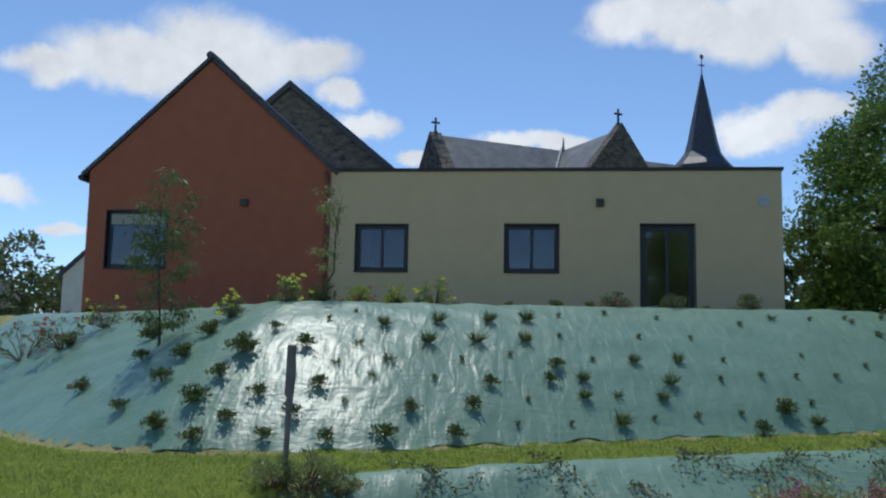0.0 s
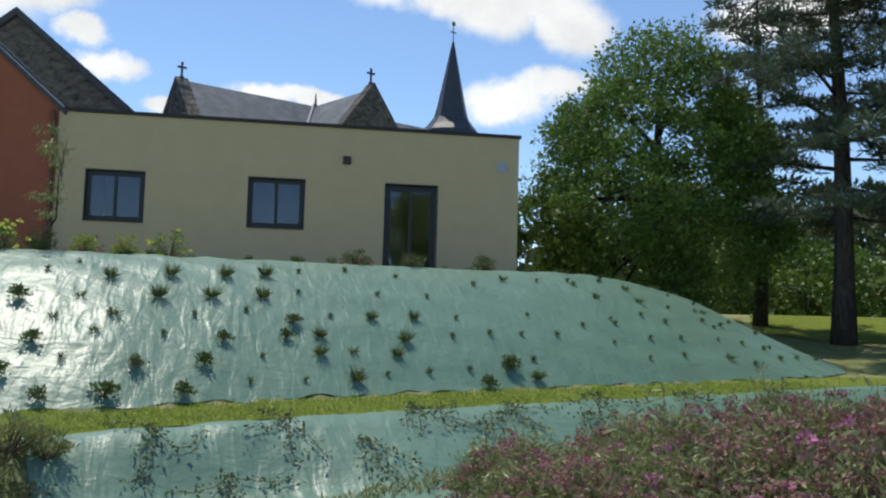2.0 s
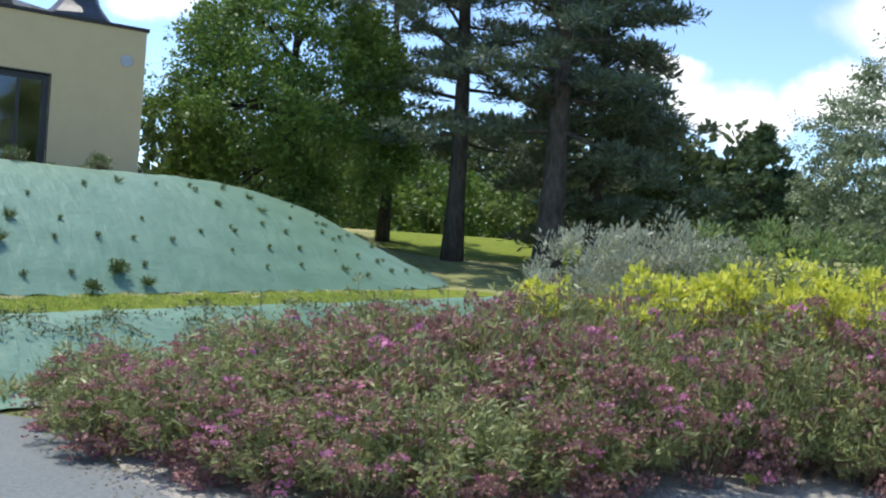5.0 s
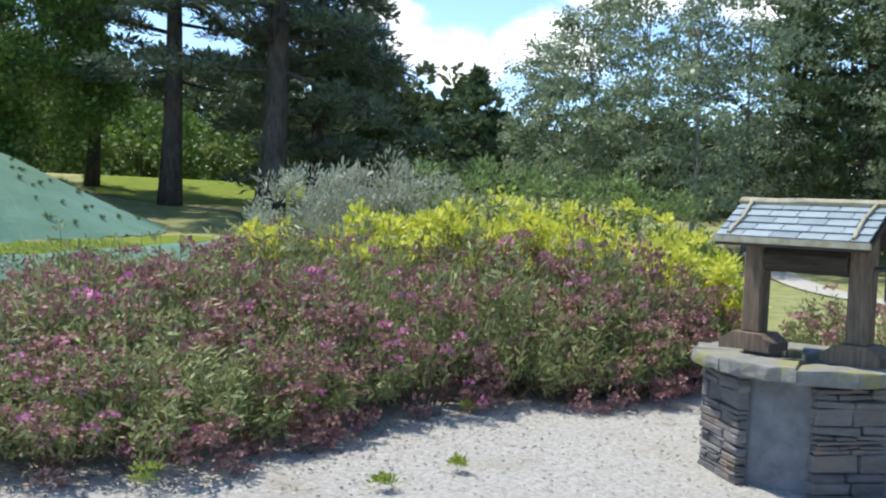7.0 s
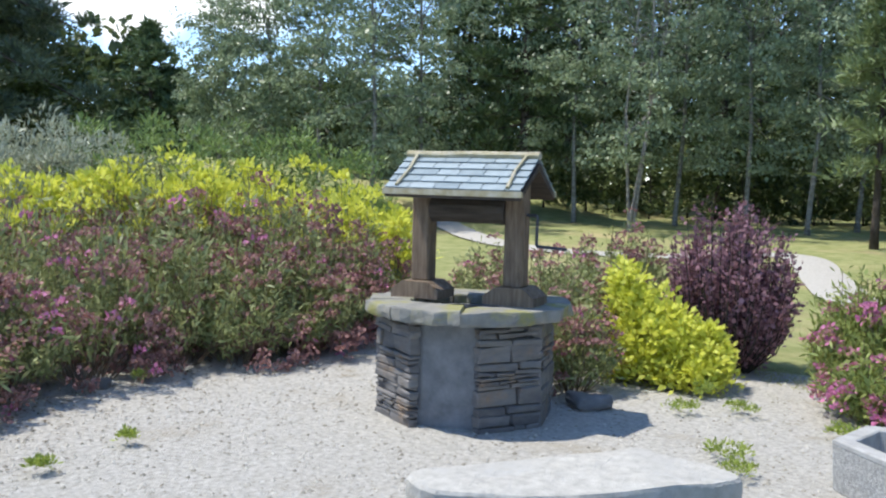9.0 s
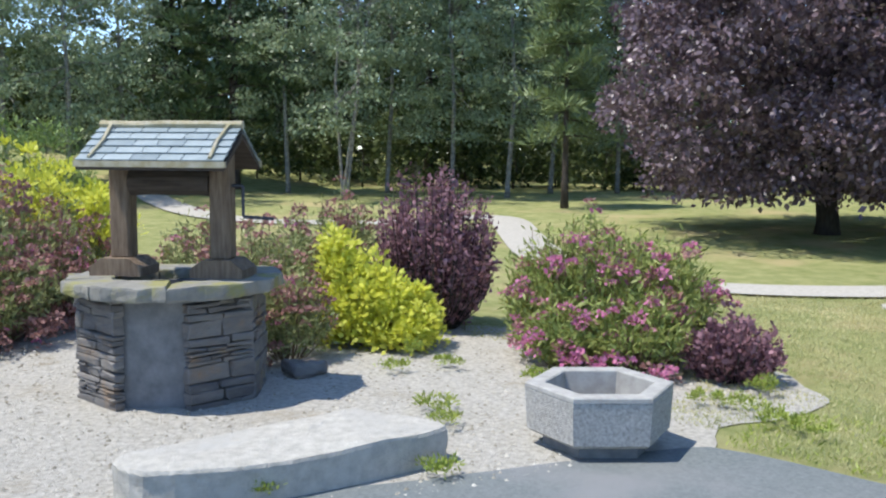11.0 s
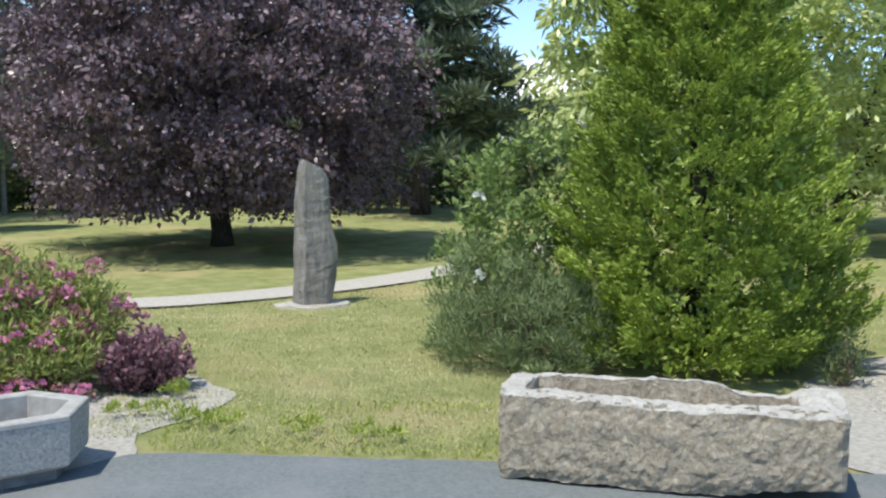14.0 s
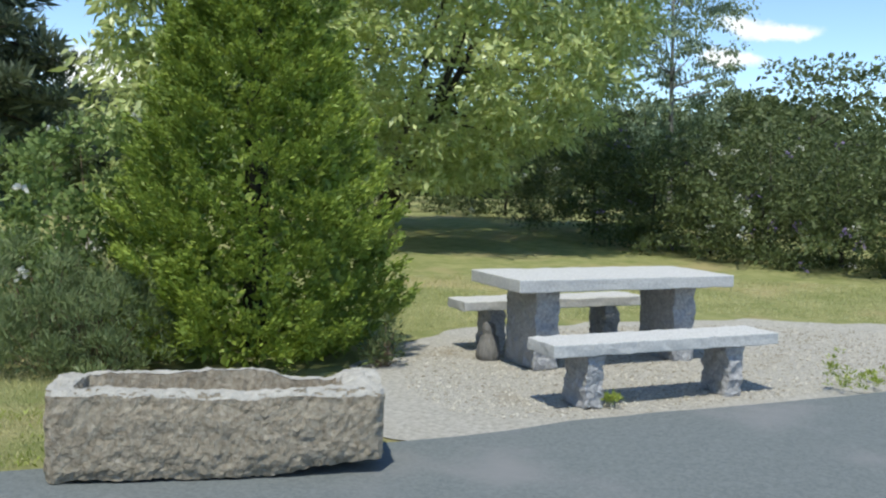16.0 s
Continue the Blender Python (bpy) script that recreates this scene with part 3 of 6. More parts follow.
upper = grid_mesh(np.arange(-9, 13.6, 0.07), np.arange(10, 23, 0.07), lambda x, y: land(x, y) + wrinkle(x, y), M_SHEET, "upper_bank_sheet",
                  edges=[(lambda x, y: depth_in(MOUND, x, y) - 0.04 * np.sin(3 * x) * np.sin(7.3 * x), 0.02), (lambda x, y: -depth_in(MOUND, x, y) + 0.06 * np.sin(2.2 * x), -3.35), (lambda x, y: 22 - y, 0.0)])
tagged(upper, "wrinkled green plastic mulch sheet over the planted bank", "plastic sheet")
lower = grid_mesh(np.arange(-1.7, 14, 0.06), np.arange(7, 14.2, 0.06), lambda x, y: land(x, y) + wrinkle(x, y), M_SHEET, "lower_bank_sheet",
                  edges=[(lambda x, y: -depth_in(TERRACE, x, y) + 0.03 * np.sin(4 * x), 0.0), (lambda x, y: depth_in(TERRACE, x, y) + 0.03 * np.sin(5 * x) + 0.96 * bank_width(x), 0.0), (lambda x, y: x + 0.35 * (y - 8), -1.25)])
tagged(lower, "green plastic mulch sheet on the low bank", "plastic sheet")
patch("grass_strip", [(-9, 6.6), (-5.0, 5.0), (-2.7, 6.2), (-1.75, 7.3), (-1.5, 8.62), (1.0, 9.68), (3.0, 10.5), (6.1, 11.28), (9.5, 12.28), (12.4, 13.4), (12.3, 15.0), (10.2, 14.25), (7.3, 13.5), (4.1, 12.7), (1.3, 11.75), (-1.7, 10.5), (-4.4, 10.6), (-7.6, 14.2), (-12, 15)], 0.012, M_STRIP, "bright mown grass strip between the banks", "grass", step=0.14, rounds=1)


patch("grass_strip", [(14.6, 20.5), (17.5, 18.2), (20.5, 17.6), (24.5, 21.0), (25.5, 25.5), (21.5, 28.0), (17.0, 26.5)], 0.014, M_STRIP, "bright green mown slope beyond the pines", "grass", step=0.4, rounds=2)


# ---- buildings ----
def holed_wall(x0, x1, z0, z1, y0, y1, holes):
    """A wall with rectangular openings right through it, in one piece."""
    xs = sorted({x0, x1, *[h[0] for h in holes], *[h[1] for h in holes]})
    zs = sorted({z0, z1, *[h[2] for h in holes], *[h[3] for h in holes]})
    nx, nz = len(xs), len(zs)
    solid = lambda i, k: 0 <= i < nx - 1 and 0 <= k < nz - 1 and not any(h[0] <= xs[i] and xs[i + 1] <= h[1] and h[2] <= zs[k] and zs[k + 1] <= h[3] for h in holes)
    mesh = Mesh()
    mesh.v = [(x, y, z) for y in (y0, y1) for z in zs for x in xs]
    at_ = lambda i, k, b: b * nx * nz + k * nx + i
    for i in range(nx - 1):
        for k in range(nz - 1):
            if not solid(i, k):
                continue
            a, b, c, d = at_(i, k, 0), at_(i + 1, k, 0), at_(i + 1, k + 1, 0), at_(i, k + 1, 0)
            n = nx * nz
            mesh.f += [(a, b, c, d), (d + n, c + n, b + n, a + n)]
            for di, dk, p, q in ((-1, 0, d, a), (1, 0, b, c), (0, -1, a, b), (0, 1, c, d)):
                if not solid(i + di, k + dk):
                    mesh.f.append((q, p, p + n, q + n))
    return mesh


def window(parent, x0, x1, z0, z1, leafs=2, y=0.10, bar=0.06, sill=True):
    w = part("window", Mesh().box(x0, x1, y, y + 0.06, z0, z0 + bar).box(x0, x1, y, y + 0.06, z1 - bar, z1)
             .box(x0, x0 + bar, y, y + 0.06, z0 + bar, z1 - bar).box(x1 - bar, x1, y, y + 0.06, z0 + bar, z1 - bar), M_DARKFRAME, parent, "anthracite aluminium window")
    step = (x1 - x0 - 2 * bar) / leafs
    for i in range(leafs):
        a, b = x0 + bar + i * step, x0 + bar + (i + 1) * step
        part("sash", Mesh().box(a, a + 0.03, y - 0.015, y + 0.05, z0 + bar, z1 - bar).box(b - 0.03, b, y - 0.015, y + 0.05, z0 + bar, z1 - bar)
             .box(a + 0.03, b - 0.03, y - 0.015, y + 0.05, z0 + bar, z0 + bar + 0.03).box(a + 0.03, b - 0.03, y - 0.015, y + 0.05, z1 - bar - 0.03, z1 - bar), M_DARKFRAME, w)
        pane = part("pane", Mesh().box(a + 0.03, b - 0.03, y + 0.015, y + 0.021, z0 + bar + 0.03, z1 - bar - 0.03), M_GLASS, w)
        pane.visible_shadow = False
    # dark reveal lining
    part("reveal", Mesh().box(x0 - 0.02, x0, -0.006, 0.1, z0, z1).box(x1, x1 + 0.02, -0.006, 0.1, z0, z1).box(x0 - 0.02, x1 + 0.02, -0.006, 0.1, z1, z1 + 0.025), M_DARKFRAME, w)
    if sill:
        part("sill", Mesh().box(x0 - 0.02, x1 + 0.02, -0.03, 0.1, z0 - 0.03, z0), M_DARKFRAME, w)
    return w


GROUND_B = 2.4
FRONT = pose(-2.773, 19.841, GROUND_B, 0, 0, -6.26)
wing = thing("annex_building", FRONT, "beige rendered flat-roofed annex with anthracite windows", "building")
WIN = [(0.58, 1.71, 1.10, 2.10), (3.79, 4.92, 1.10, 2.11), (6.62, 7.72, 0.02, 2.12)]
part("wall", holed_wall(0.0, 9.49, -0.6, 3.26, 0, 0.3, WIN), M_BEIGE, wing)
part("side_wall", Mesh().box(9.19, 9.49, 0.302, 7.5, -0.6, 3.26).box(0, 0.3, 0.302, 7.5, -0.6, 3.26).box(0.3, 9.19, 7.2, 7.5, -0.6, 3.26), M_BEIGE, wing)
part("roof", Mesh().box(0.3, 9.19, 0.3, 7.2, 2.9, 3.1), M_COPING, wing)
part("coping", Mesh().box(-0.02, 9.53, -0.04, 0.34, 3.262, 3.33).box(9.15, 9.53, 0.342, 7.54, 3.262, 3.33).box(-0.02, 9.15, 7.16, 7.54, 3.262, 3.33), M_COPING, wing, "dark metal roof-edge coping")
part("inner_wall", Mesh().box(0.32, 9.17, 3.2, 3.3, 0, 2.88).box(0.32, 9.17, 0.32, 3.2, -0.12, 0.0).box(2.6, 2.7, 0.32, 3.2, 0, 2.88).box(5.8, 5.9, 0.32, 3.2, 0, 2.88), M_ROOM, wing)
window(wing, *WIN[0])
window(wing, *WIN[1])
window(wing, *WIN[2], sill=False, bar=0.09)
part("vent", Mesh().box(5.70, 5.86, -0.07, -0.001, 2.49, 2.66, bevel=0.01).box(5.73, 5.83, -0.075, -0.069, 2.52, 2.63), M_VENT, wing, "small brown vent box")
disc = Mesh()
disc.loft([[(9.12 + r * math.cos(a), y, 2.61 + r * math.sin(a)) for a in [i * math.pi / 12 for i in range(24)]] for r, y in ((0.12, -0.002), (0.12, -0.03), (0.10, -0.04), (0.06, -0.042), (0.055, -0.03))])
part("lamp_disc", disc, M_DISC, wing, "round grey-blue plastic wall disc", smooth=False)

gable = thing("gable_house", FRONT, "dark red rendered house with a steep slate gable roof", "house")
GL, GR, GP, EAVE, PEAK = -5.53, -0.004, -2.83, 3.30, 5.80
part("wall", holed_wall(GL, GR, -0.6, EAVE, 0, 0.3, [(-5.07, -3.66, 1.12, 2.40)]), M_RED, gable)
part("gable_wall", Mesh().prism([(GL, EAVE + 0.002), (GR, EAVE + 0.002), (GP, PEAK)], 0, 0.3), M_RED, gable)
part("side_wall", Mesh().box(GL, GL + 0.3, 0.302, 9, -0.6, EAVE).box(GR - 0.3, GR, 0.302, 9, -0.6, EAVE).box(GL + 0.3, GR - 0.3, 8.7, 9, -0.6, EAVE), M_RED, gable)
for sgn, xe in ((-1, GL - 0.14), (1, GR + 0.12)):
    ze = EAVE - 0.12
    dx, dz = GP - xe, PEAK + 0.03 - ze
    n = Vector((-dz, dx)).normalized() * (0.07 if sgn < 0 else -0.07)
    part("roof", Mesh().prism([(xe, ze), (GP, PEAK + 0.03), (GP, PEAK + 0.13), (xe + n.x, ze + n.y + 0.02)], -0.06, 9.1), M_SLATE, gable, "dark slate roof slope")
part("ridge", Mesh().tube([(GP, y, PEAK + 0.11) for y in np.linspace(-0.12, 9.1, 19)], [0.09 + 0.012 * (i % 2) for i in range(19)], 8), M_SLATE, gable)
window(gable, -5.07, -3.66, 1.12, 2.40, leafs=1)
part("shutter", Mesh().box(-4.99, -3.74, 0.07, 0.095, 2.13, 2.33).box(-4.99, -3.74, 0.06, 0.098, 2.10, 2.13), M_SHUTTER, gable, "pale roller shutter partly lowered")
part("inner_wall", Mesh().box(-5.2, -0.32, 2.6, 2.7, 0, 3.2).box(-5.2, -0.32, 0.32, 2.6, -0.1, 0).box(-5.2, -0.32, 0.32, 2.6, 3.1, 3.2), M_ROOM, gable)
part("vent", Mesh().box(-2.00, -1.84, -0.07, -0.001, 2.50, 2.66, bevel=0.01), M_VENT, gable, "small brown vent box")
part("drainpipe", Mesh().tube([(-0.07, -0.06, -0.3), (-0.07, -0.06, 3.1), (-0.12, -0.04, 3.25)], [0.045] * 3, 10), M_PIPE, gable, "brown drainpipe")
part("gutter", Mesh().tube([(GL - 0.16, y, EAVE - 0.16) for y in (-0.1, 9.1)], [0.07, 0.07], 8), M_COPING, gable)

stone = thing("stone_house", pose(-5.85, 32.0, 2.4, 0, 0, -9), "old rubble-stone house gable with slate verges", "house")
part("wall", Mesh().prism([(-6.5, -0.5), (6.5, -0.5), (6.5, 3.3), (0, 8.72), (-6.5, 3.3)], 0, 0.6), M_STONEWALL, stone)
for s in (-1, 1):
    part("roof", Mesh().prism([(s * 6.7, 3.10), (0, 8.74), (0, 9.0), (s * 6.9, 3.25)], -0.12, 9), M_SLATE, stone)
part("chimney_base", Mesh().box(-1.0, -0.3, -0.05, 0.0, 6.9, 7.6, bevel=0.02), M_STONEWALL, stone)
part("back_wall", Mesh().box(-6.4, 6.4, 8, 8.5, -0.5, 3.3).box(-6.4, -5.8, 0.61, 8, -0.5, 3.3).box(5.8, 6.4, 0.61, 8, -0.5, 3.3), M_STONEWALL, stone)
part("aerial", Mesh().tube([(5.6, 0.3, 3.9), (5.6, 0.3, 6.1)], [0.02, 0.015], 5).tube([(5.3, 0.3, 5.9), (5.9, 0.3, 5.9)], [0.012] * 2, 4).tube([(5.35, 0.3, 5.6), (5.85, 0.3, 5.6)], [0.012] * 2, 4), M_COPING, stone, "thin rooftop aerial")


def cross_on(parent, x, y, z, s, label="stone cross finial"):
    m = Mesh().box(x - 0.05 * s, x + 0.05 * s, y - 0.05 * s, y + 0.05 * s, z, z + 0.75 * s, bevel=0.01)
    m.box(x - 0.25 * s, x - 0.051 * s, y - 0.045 * s, y + 0.045 * s, z + 0.42 * s, z + 0.52 * s, bevel=0.01).box(x + 0.051 * s, x + 0.25 * s, y - 0.045 * s, y + 0.045 * s, z + 0.42 * s, z + 0.52 * s, bevel=0.01)
    m.box(x - 0.09 * s, x + 0.09 * s, y - 0.09 * s, y + 0.09 * s, z - 0.12 * s, z, bevel=0.01)
    return part("cross", m, M_SPIRE, parent, label)


def xprism(mesh, outline, x0, x1):
    """An outline in y and z, drawn out along x."""
    return mesh.loft([[(x0, y, z) for y, z in outline], [(x1, y, z) for y, z in outline]])


church = thing("church", pose(-0.62, 34.4, 2.43, 0, 0, 24) @ Matrix.Diagonal((0.82, 0.82, 0.82, 1)), "old stone church with slate roofs and a pointed spire", "church")
part("nave_wall", xprism(xprism(Mesh(), [(-3.6, -0.5), (3.6, -0.5), (3.6, 5.1), (0, 9.5), (-3.6, 5.1)], -0.4, 0.2), [(-3.5, -0.5), (3.5, -0.5), (3.5, 5.0), (-3.5, 5.0)], 0.202, 15), M_STONEWALL, church)
part("nave_roof", xprism(Mesh(), [(-3.9, 4.75), (0, 9.38), (3.9, 4.75), (3.7, 4.6), (0, 9.05), (-3.7, 4.6)], 0.202, 15), M_CHSLATE, church, "lichened grey slate nave roof")
TX = 6.7
part("transept_wall", Mesh().prism([(TX - 3.2, -0.5), (TX + 3.2, -0.5), (TX + 3.2, 5.4), (TX, 9.62), (TX - 3.2, 5.4)], -5.1, -4.5), M_STONEWALL, church)
part("transept_roof", Mesh().prism([(TX - 3.5, 4.85), (TX, 9.35), (TX + 3.5, 4.85), (TX + 3.3, 4.7), (TX, 9.1), (TX - 3.3, 4.7)], -4.498, -0.2), M_CHSLATE, church, "lichened grey slate transept roof")
part("flashing", Mesh().tube([(TX - 3.35, -3.86, 5.0), (TX - 0.1, -0.14, 9.45)], [0.05, 0.05], 5), M_WHITE, church, "pale valley flashing")
cross_on(church, -0.1, 0, 9.55, 0.85)
cross_on(church, TX, -4.8, 9.68, 0.85)
part("finial", Mesh().tube([(TX, -0.15, 9.35), (TX, -0.15, 10.0)], [0.07, 0.02], 6), M_SPIRE, church)
rings = [(1.72, 9.0), (1.62, 9.35), (1.25, 9.75), (0.95, 10.15), (0.80, 10.7), (0.05, 14.45)]
part("spire", Mesh().loft([[(15.3 + r * math.cos(i * math.pi / 4 + 0.2), -0.14 + r * math.sin(i * math.pi / 4 + 0.2), z) for i in range(8)] for r, z in rings]), M_SPIRE, church, "dark slate spire with flared foot")
part("tower", Mesh().box(13.9, 16.7, -1.5, 1.3, -0.5, 9.0), M_STONEWALL, church)
part("weathercock", Mesh().tube([(15.3, -0.14, 14.3), (15.3, -0.14, 15.6)], [0.035, 0.02], 6).box(15.1, 15.5, -0.16, -0.12, 14.95, 15.0).box(15.2, 15.42, -0.15, -0.13, 15.35, 15.55), M_SPIRE, church, "iron cross with weathercock")


def white_house(x, y, turn, w, d, h, peak, label):
    ob = thing("house", pose(x, y, float(land(x, y)) - 0.1, 0, 0, turn), label, "house", "white houses beyond the garden")
    part("wall", Mesh().prism([(-w / 2, 0), (w / 2, 0), (w / 2, h), (0, peak), (-w / 2, h)], 0, d), M_WHITE, ob)
    for s in (-1, 1):
        part("roof", Mesh().prism([(s * (w / 2 + 0.25), h - 0.2), (0, peak + 0.05), (0, peak + 0.25), (s * (w / 2 + 0.3), h)], -0.15, d + 0.15), M_SLATE, ob)
    part("chimney", Mesh().box(-0.4, 0.4, d * 0.5 - 0.3, d * 0.5 + 0.3, peak - 0.4, peak + 1.0, bevel=0.03), M_STONEWALL, ob)
    part("window", Mesh().box(-0.5, 0.5, -0.03, 0.0, 0.8, 2.0), M_SHUTTER, ob, "closed pale shutter")
    return ob


white_house(-27.6, 52.5, 62, 7.5, 9, 2.6, 5.0, "white rendered house with slate roof and chimney")
white_house(-16.9, 47.0, 20, 5.2, 9, 3.2, 6.0, "white rendered house with slate roof beyond the annex")


# ---- stone things in the yard ----
def rock(mesh, rough=0.02, seed=0.0, freq=6.0):
    """Uneven hand-cut faces."""
    out = []
    for p in mesh.v:
        q = Vector(p) * freq + Vector((seed, seed * 1.7, seed * 0.6))
        out.append(tuple(Vector(p) + noise.noise_vector(q) * rough + noise.noise_vector(q * 3.1) * rough * 0.4))
    mesh.v = out
    return mesh


def cut_block(x0, x1, y0, y1, z0, z1, n=(8, 4, 4), soft=0.03):
    """A block with faces divided, to be made uneven; corners rounded."""
    bm = bmesh.new()
    bmesh.ops.create_cube(bm, size=1.0)
    bmesh.ops.scale(bm, vec=(x1 - x0, y1 - y0, z1 - z0), verts=bm.verts)
    bmesh.ops.translate(bm, vec=((x0 + x1) / 2, (y0 + y1) / 2, (z0 + z1) / 2), verts=bm.verts)
    if soft:
        bmesh.ops.bevel(bm, geom=bm.edges[:], offset=soft, segments=2, affect="EDGES", profile=0.6)
    longest = max(x1 - x0, y1 - y0, z1 - z0) / max(n)
    for _ in range(5):
        edges = [e for e in bm.edges if e.calc_length() > longest]
        if not edges:
            break
        bmesh.ops.subdivide_edges(bm, edges=edges, cuts=1, use_grid_fill=True)
    bmesh.ops.triangulate(bm, faces=[f for f in bm.faces if len(f.verts) > 4])
    mesh = Mesh()
    bm.verts.index_update()
    mesh.add([v.co for v in bm.verts], [[v.index for v in f.verts] for f in bm.faces])
    bm.free()
    return mesh


def trough():
    ob = thing("stone_trough", pose(3.12, -3.68, 0.012, 0, 0, 217), "long weathered granite trough on the asphalt edge", "trough")
    # section of the hollow block, swept along its length
    half, deep, top, wall = 0.82, 0.245, 0.455, 0.085
    rings = []
    xs = np.concatenate([[-half], np.linspace(-half + 0.03, half - 0.03, 130), [half]])
    for i, x in enumerate(xs):
        e = min(1.0, 0.86 + 4 * min(x + half, half - x))
        nx = abs(x) / half
        d = deep * e * (1 - 0.03 * nx) + 0.02 * math.cos(nx * 1.5)
        t = top * (0.97 + 0.03 * e) - 0.05 * float(smooth((x / half - 0.25) / 0.2) * smooth((0.86 - x / half) / 0.2))
        tf = top * (0.97 + 0.03 * e) - 0.02 * smooth((x + 0.5) / 0.8)
        lift = 0.015 + 0.065 * float(smooth((x / half - 0.15) / 0.85))
        hollow = smooth((half - 0.11 - 0.09 * (x > 0) - abs(x)) / 0.06)
        floor_z = float(t - hollow * 0.30)
        w = wall
        ring = [(-d * 0.94, lift), (-d, lift + 0.05), (-d * 1.02, tf * 0.35), (-d * 1.02, tf * 0.7), (-d, tf - 0.03), (-d + 0.03, tf),
                (-d + w, tf), (-d + w + 0.03, min(tf, floor_z + 0.02) if hollow > 0.5 else tf), (0, floor_z), (d - w - 0.03, min(t, floor_z + 0.02) if hollow > 0.5 else t), (d - w, t),
                (d - 0.03, t), (d, t - 0.03), (d * 1.01, t * 0.6), (d, lift + 0.05), (d * 0.93, lift)]
        fine = []
        for (ya, za), (yb, zb) in zip(ring, ring[1:] + ring[:1]):
            fine += [(ya + (yb - ya) * k / 5, za + (zb - za) * k / 5) for k in range(5)]
        rings.append([(x, y, z) for y, z in fine])
    basin = part("basin", rock(rock(rock(Mesh().loft(rings), 0.012, 3.0, 9.0), 0.008, 6.0, 2.6), 0.0075, 1.0, 30.0), M_TROUGH, ob)
    # flat top of the walls, upward faces in paler granite, a skin 4 mm proud of the block
    mesh = basin.data
    rim = Mesh()
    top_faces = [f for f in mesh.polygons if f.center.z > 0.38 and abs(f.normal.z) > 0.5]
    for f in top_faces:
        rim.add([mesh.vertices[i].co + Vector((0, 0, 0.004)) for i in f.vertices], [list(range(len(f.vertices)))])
    part("rim", rim, M_SLAB, ob, "paler granite rim")
    return ob


trough()


def slab_bench():
    ob = thing("stone_slab", pose(4.75, 0.45, 0.0), "low worn granite slab lying on the gravel", "stone slab")
    edge = chaikin([(-0.27, 0.84), (-0.18, 0.76), (0.25, 0.25), (0.52, -0.10), (0.58, -0.19), (0.57, -0.27), (0.31, -0.67), (0.24, -0.71), (0.17, -0.66), (-0.10, -0.32), (-0.36, 0.14), (-0.47, 0.62), (-0.42, 0.74)], 1)
    rings = []
    for k, z in ((1.0, 0.0), (1.0, 0.06), (1.0, 0.12), (0.998, 0.175), (0.975, 0.191), (0.8, 0.193), (0.6, 0.196), (0.4, 0.198), (0.2, 0.198), (0.05, 0.198)):
        rings.append([(x * k, y * k, z) for x, y in edge])
    part("block", rock(Mesh().loft(rings), 0.016, 9.0, 6.0), M_SLAB, ob)
    return ob


slab_bench()


def planter():
    ob = thing("hexagonal_planter", pose(5.27, -1.08, 0.012, 0, 0, 30.4) @ Matrix.Diagonal((0.89, 0.89, 0.87, 1)), "hexagonal exposed-aggregate concrete planter, almost empty", "planter")
    hexa = lambda r, z: [(r * math.cos(radians(60 * i)), r * math.sin(radians(60 * i)), z) for i in range(6)]
    shell = Mesh().loft([hexa(0.40, 0.075), hexa(0.44, 0.10), hexa(0.455, 0.355), hexa(0.45, 0.36)])
    shell.f.pop()
    part("body", shell, M_PLANTER, ob)
    rim = Mesh()
    rr = [hexa(0.457, 0.361), hexa(0.455, 0.385), hexa(0.445, 0.392), hexa(0.345, 0.392), hexa(0.335, 0.385), hexa(0.31, 0.15)]
    for r in rr:
        rim.v += r
    for j in range(len(rr) - 1):
        rim.f += [(j * 6 + i, j * 6 + (i + 1) % 6, j * 6 + 6 + (i + 1) % 6, j * 6 + 6 + i) for i in range(6)]
    part("rim", rim, M_PLANTER_RIM, ob, "smooth pale concrete rim")
    part("soil", rock(Mesh().add([(0, 0, 0.20), *hexa(0.325, 0.17)], [(0, i + 1, (i + 1) % 6 + 1) for i in range(6)]), 0.02, 3, 9), M_SOIL, ob)
    part("foot", Mesh().loft([hexa(0.34, 0.0), hexa(0.34, 0.058)]), M_MORTAR, ob)
    return ob


planter()


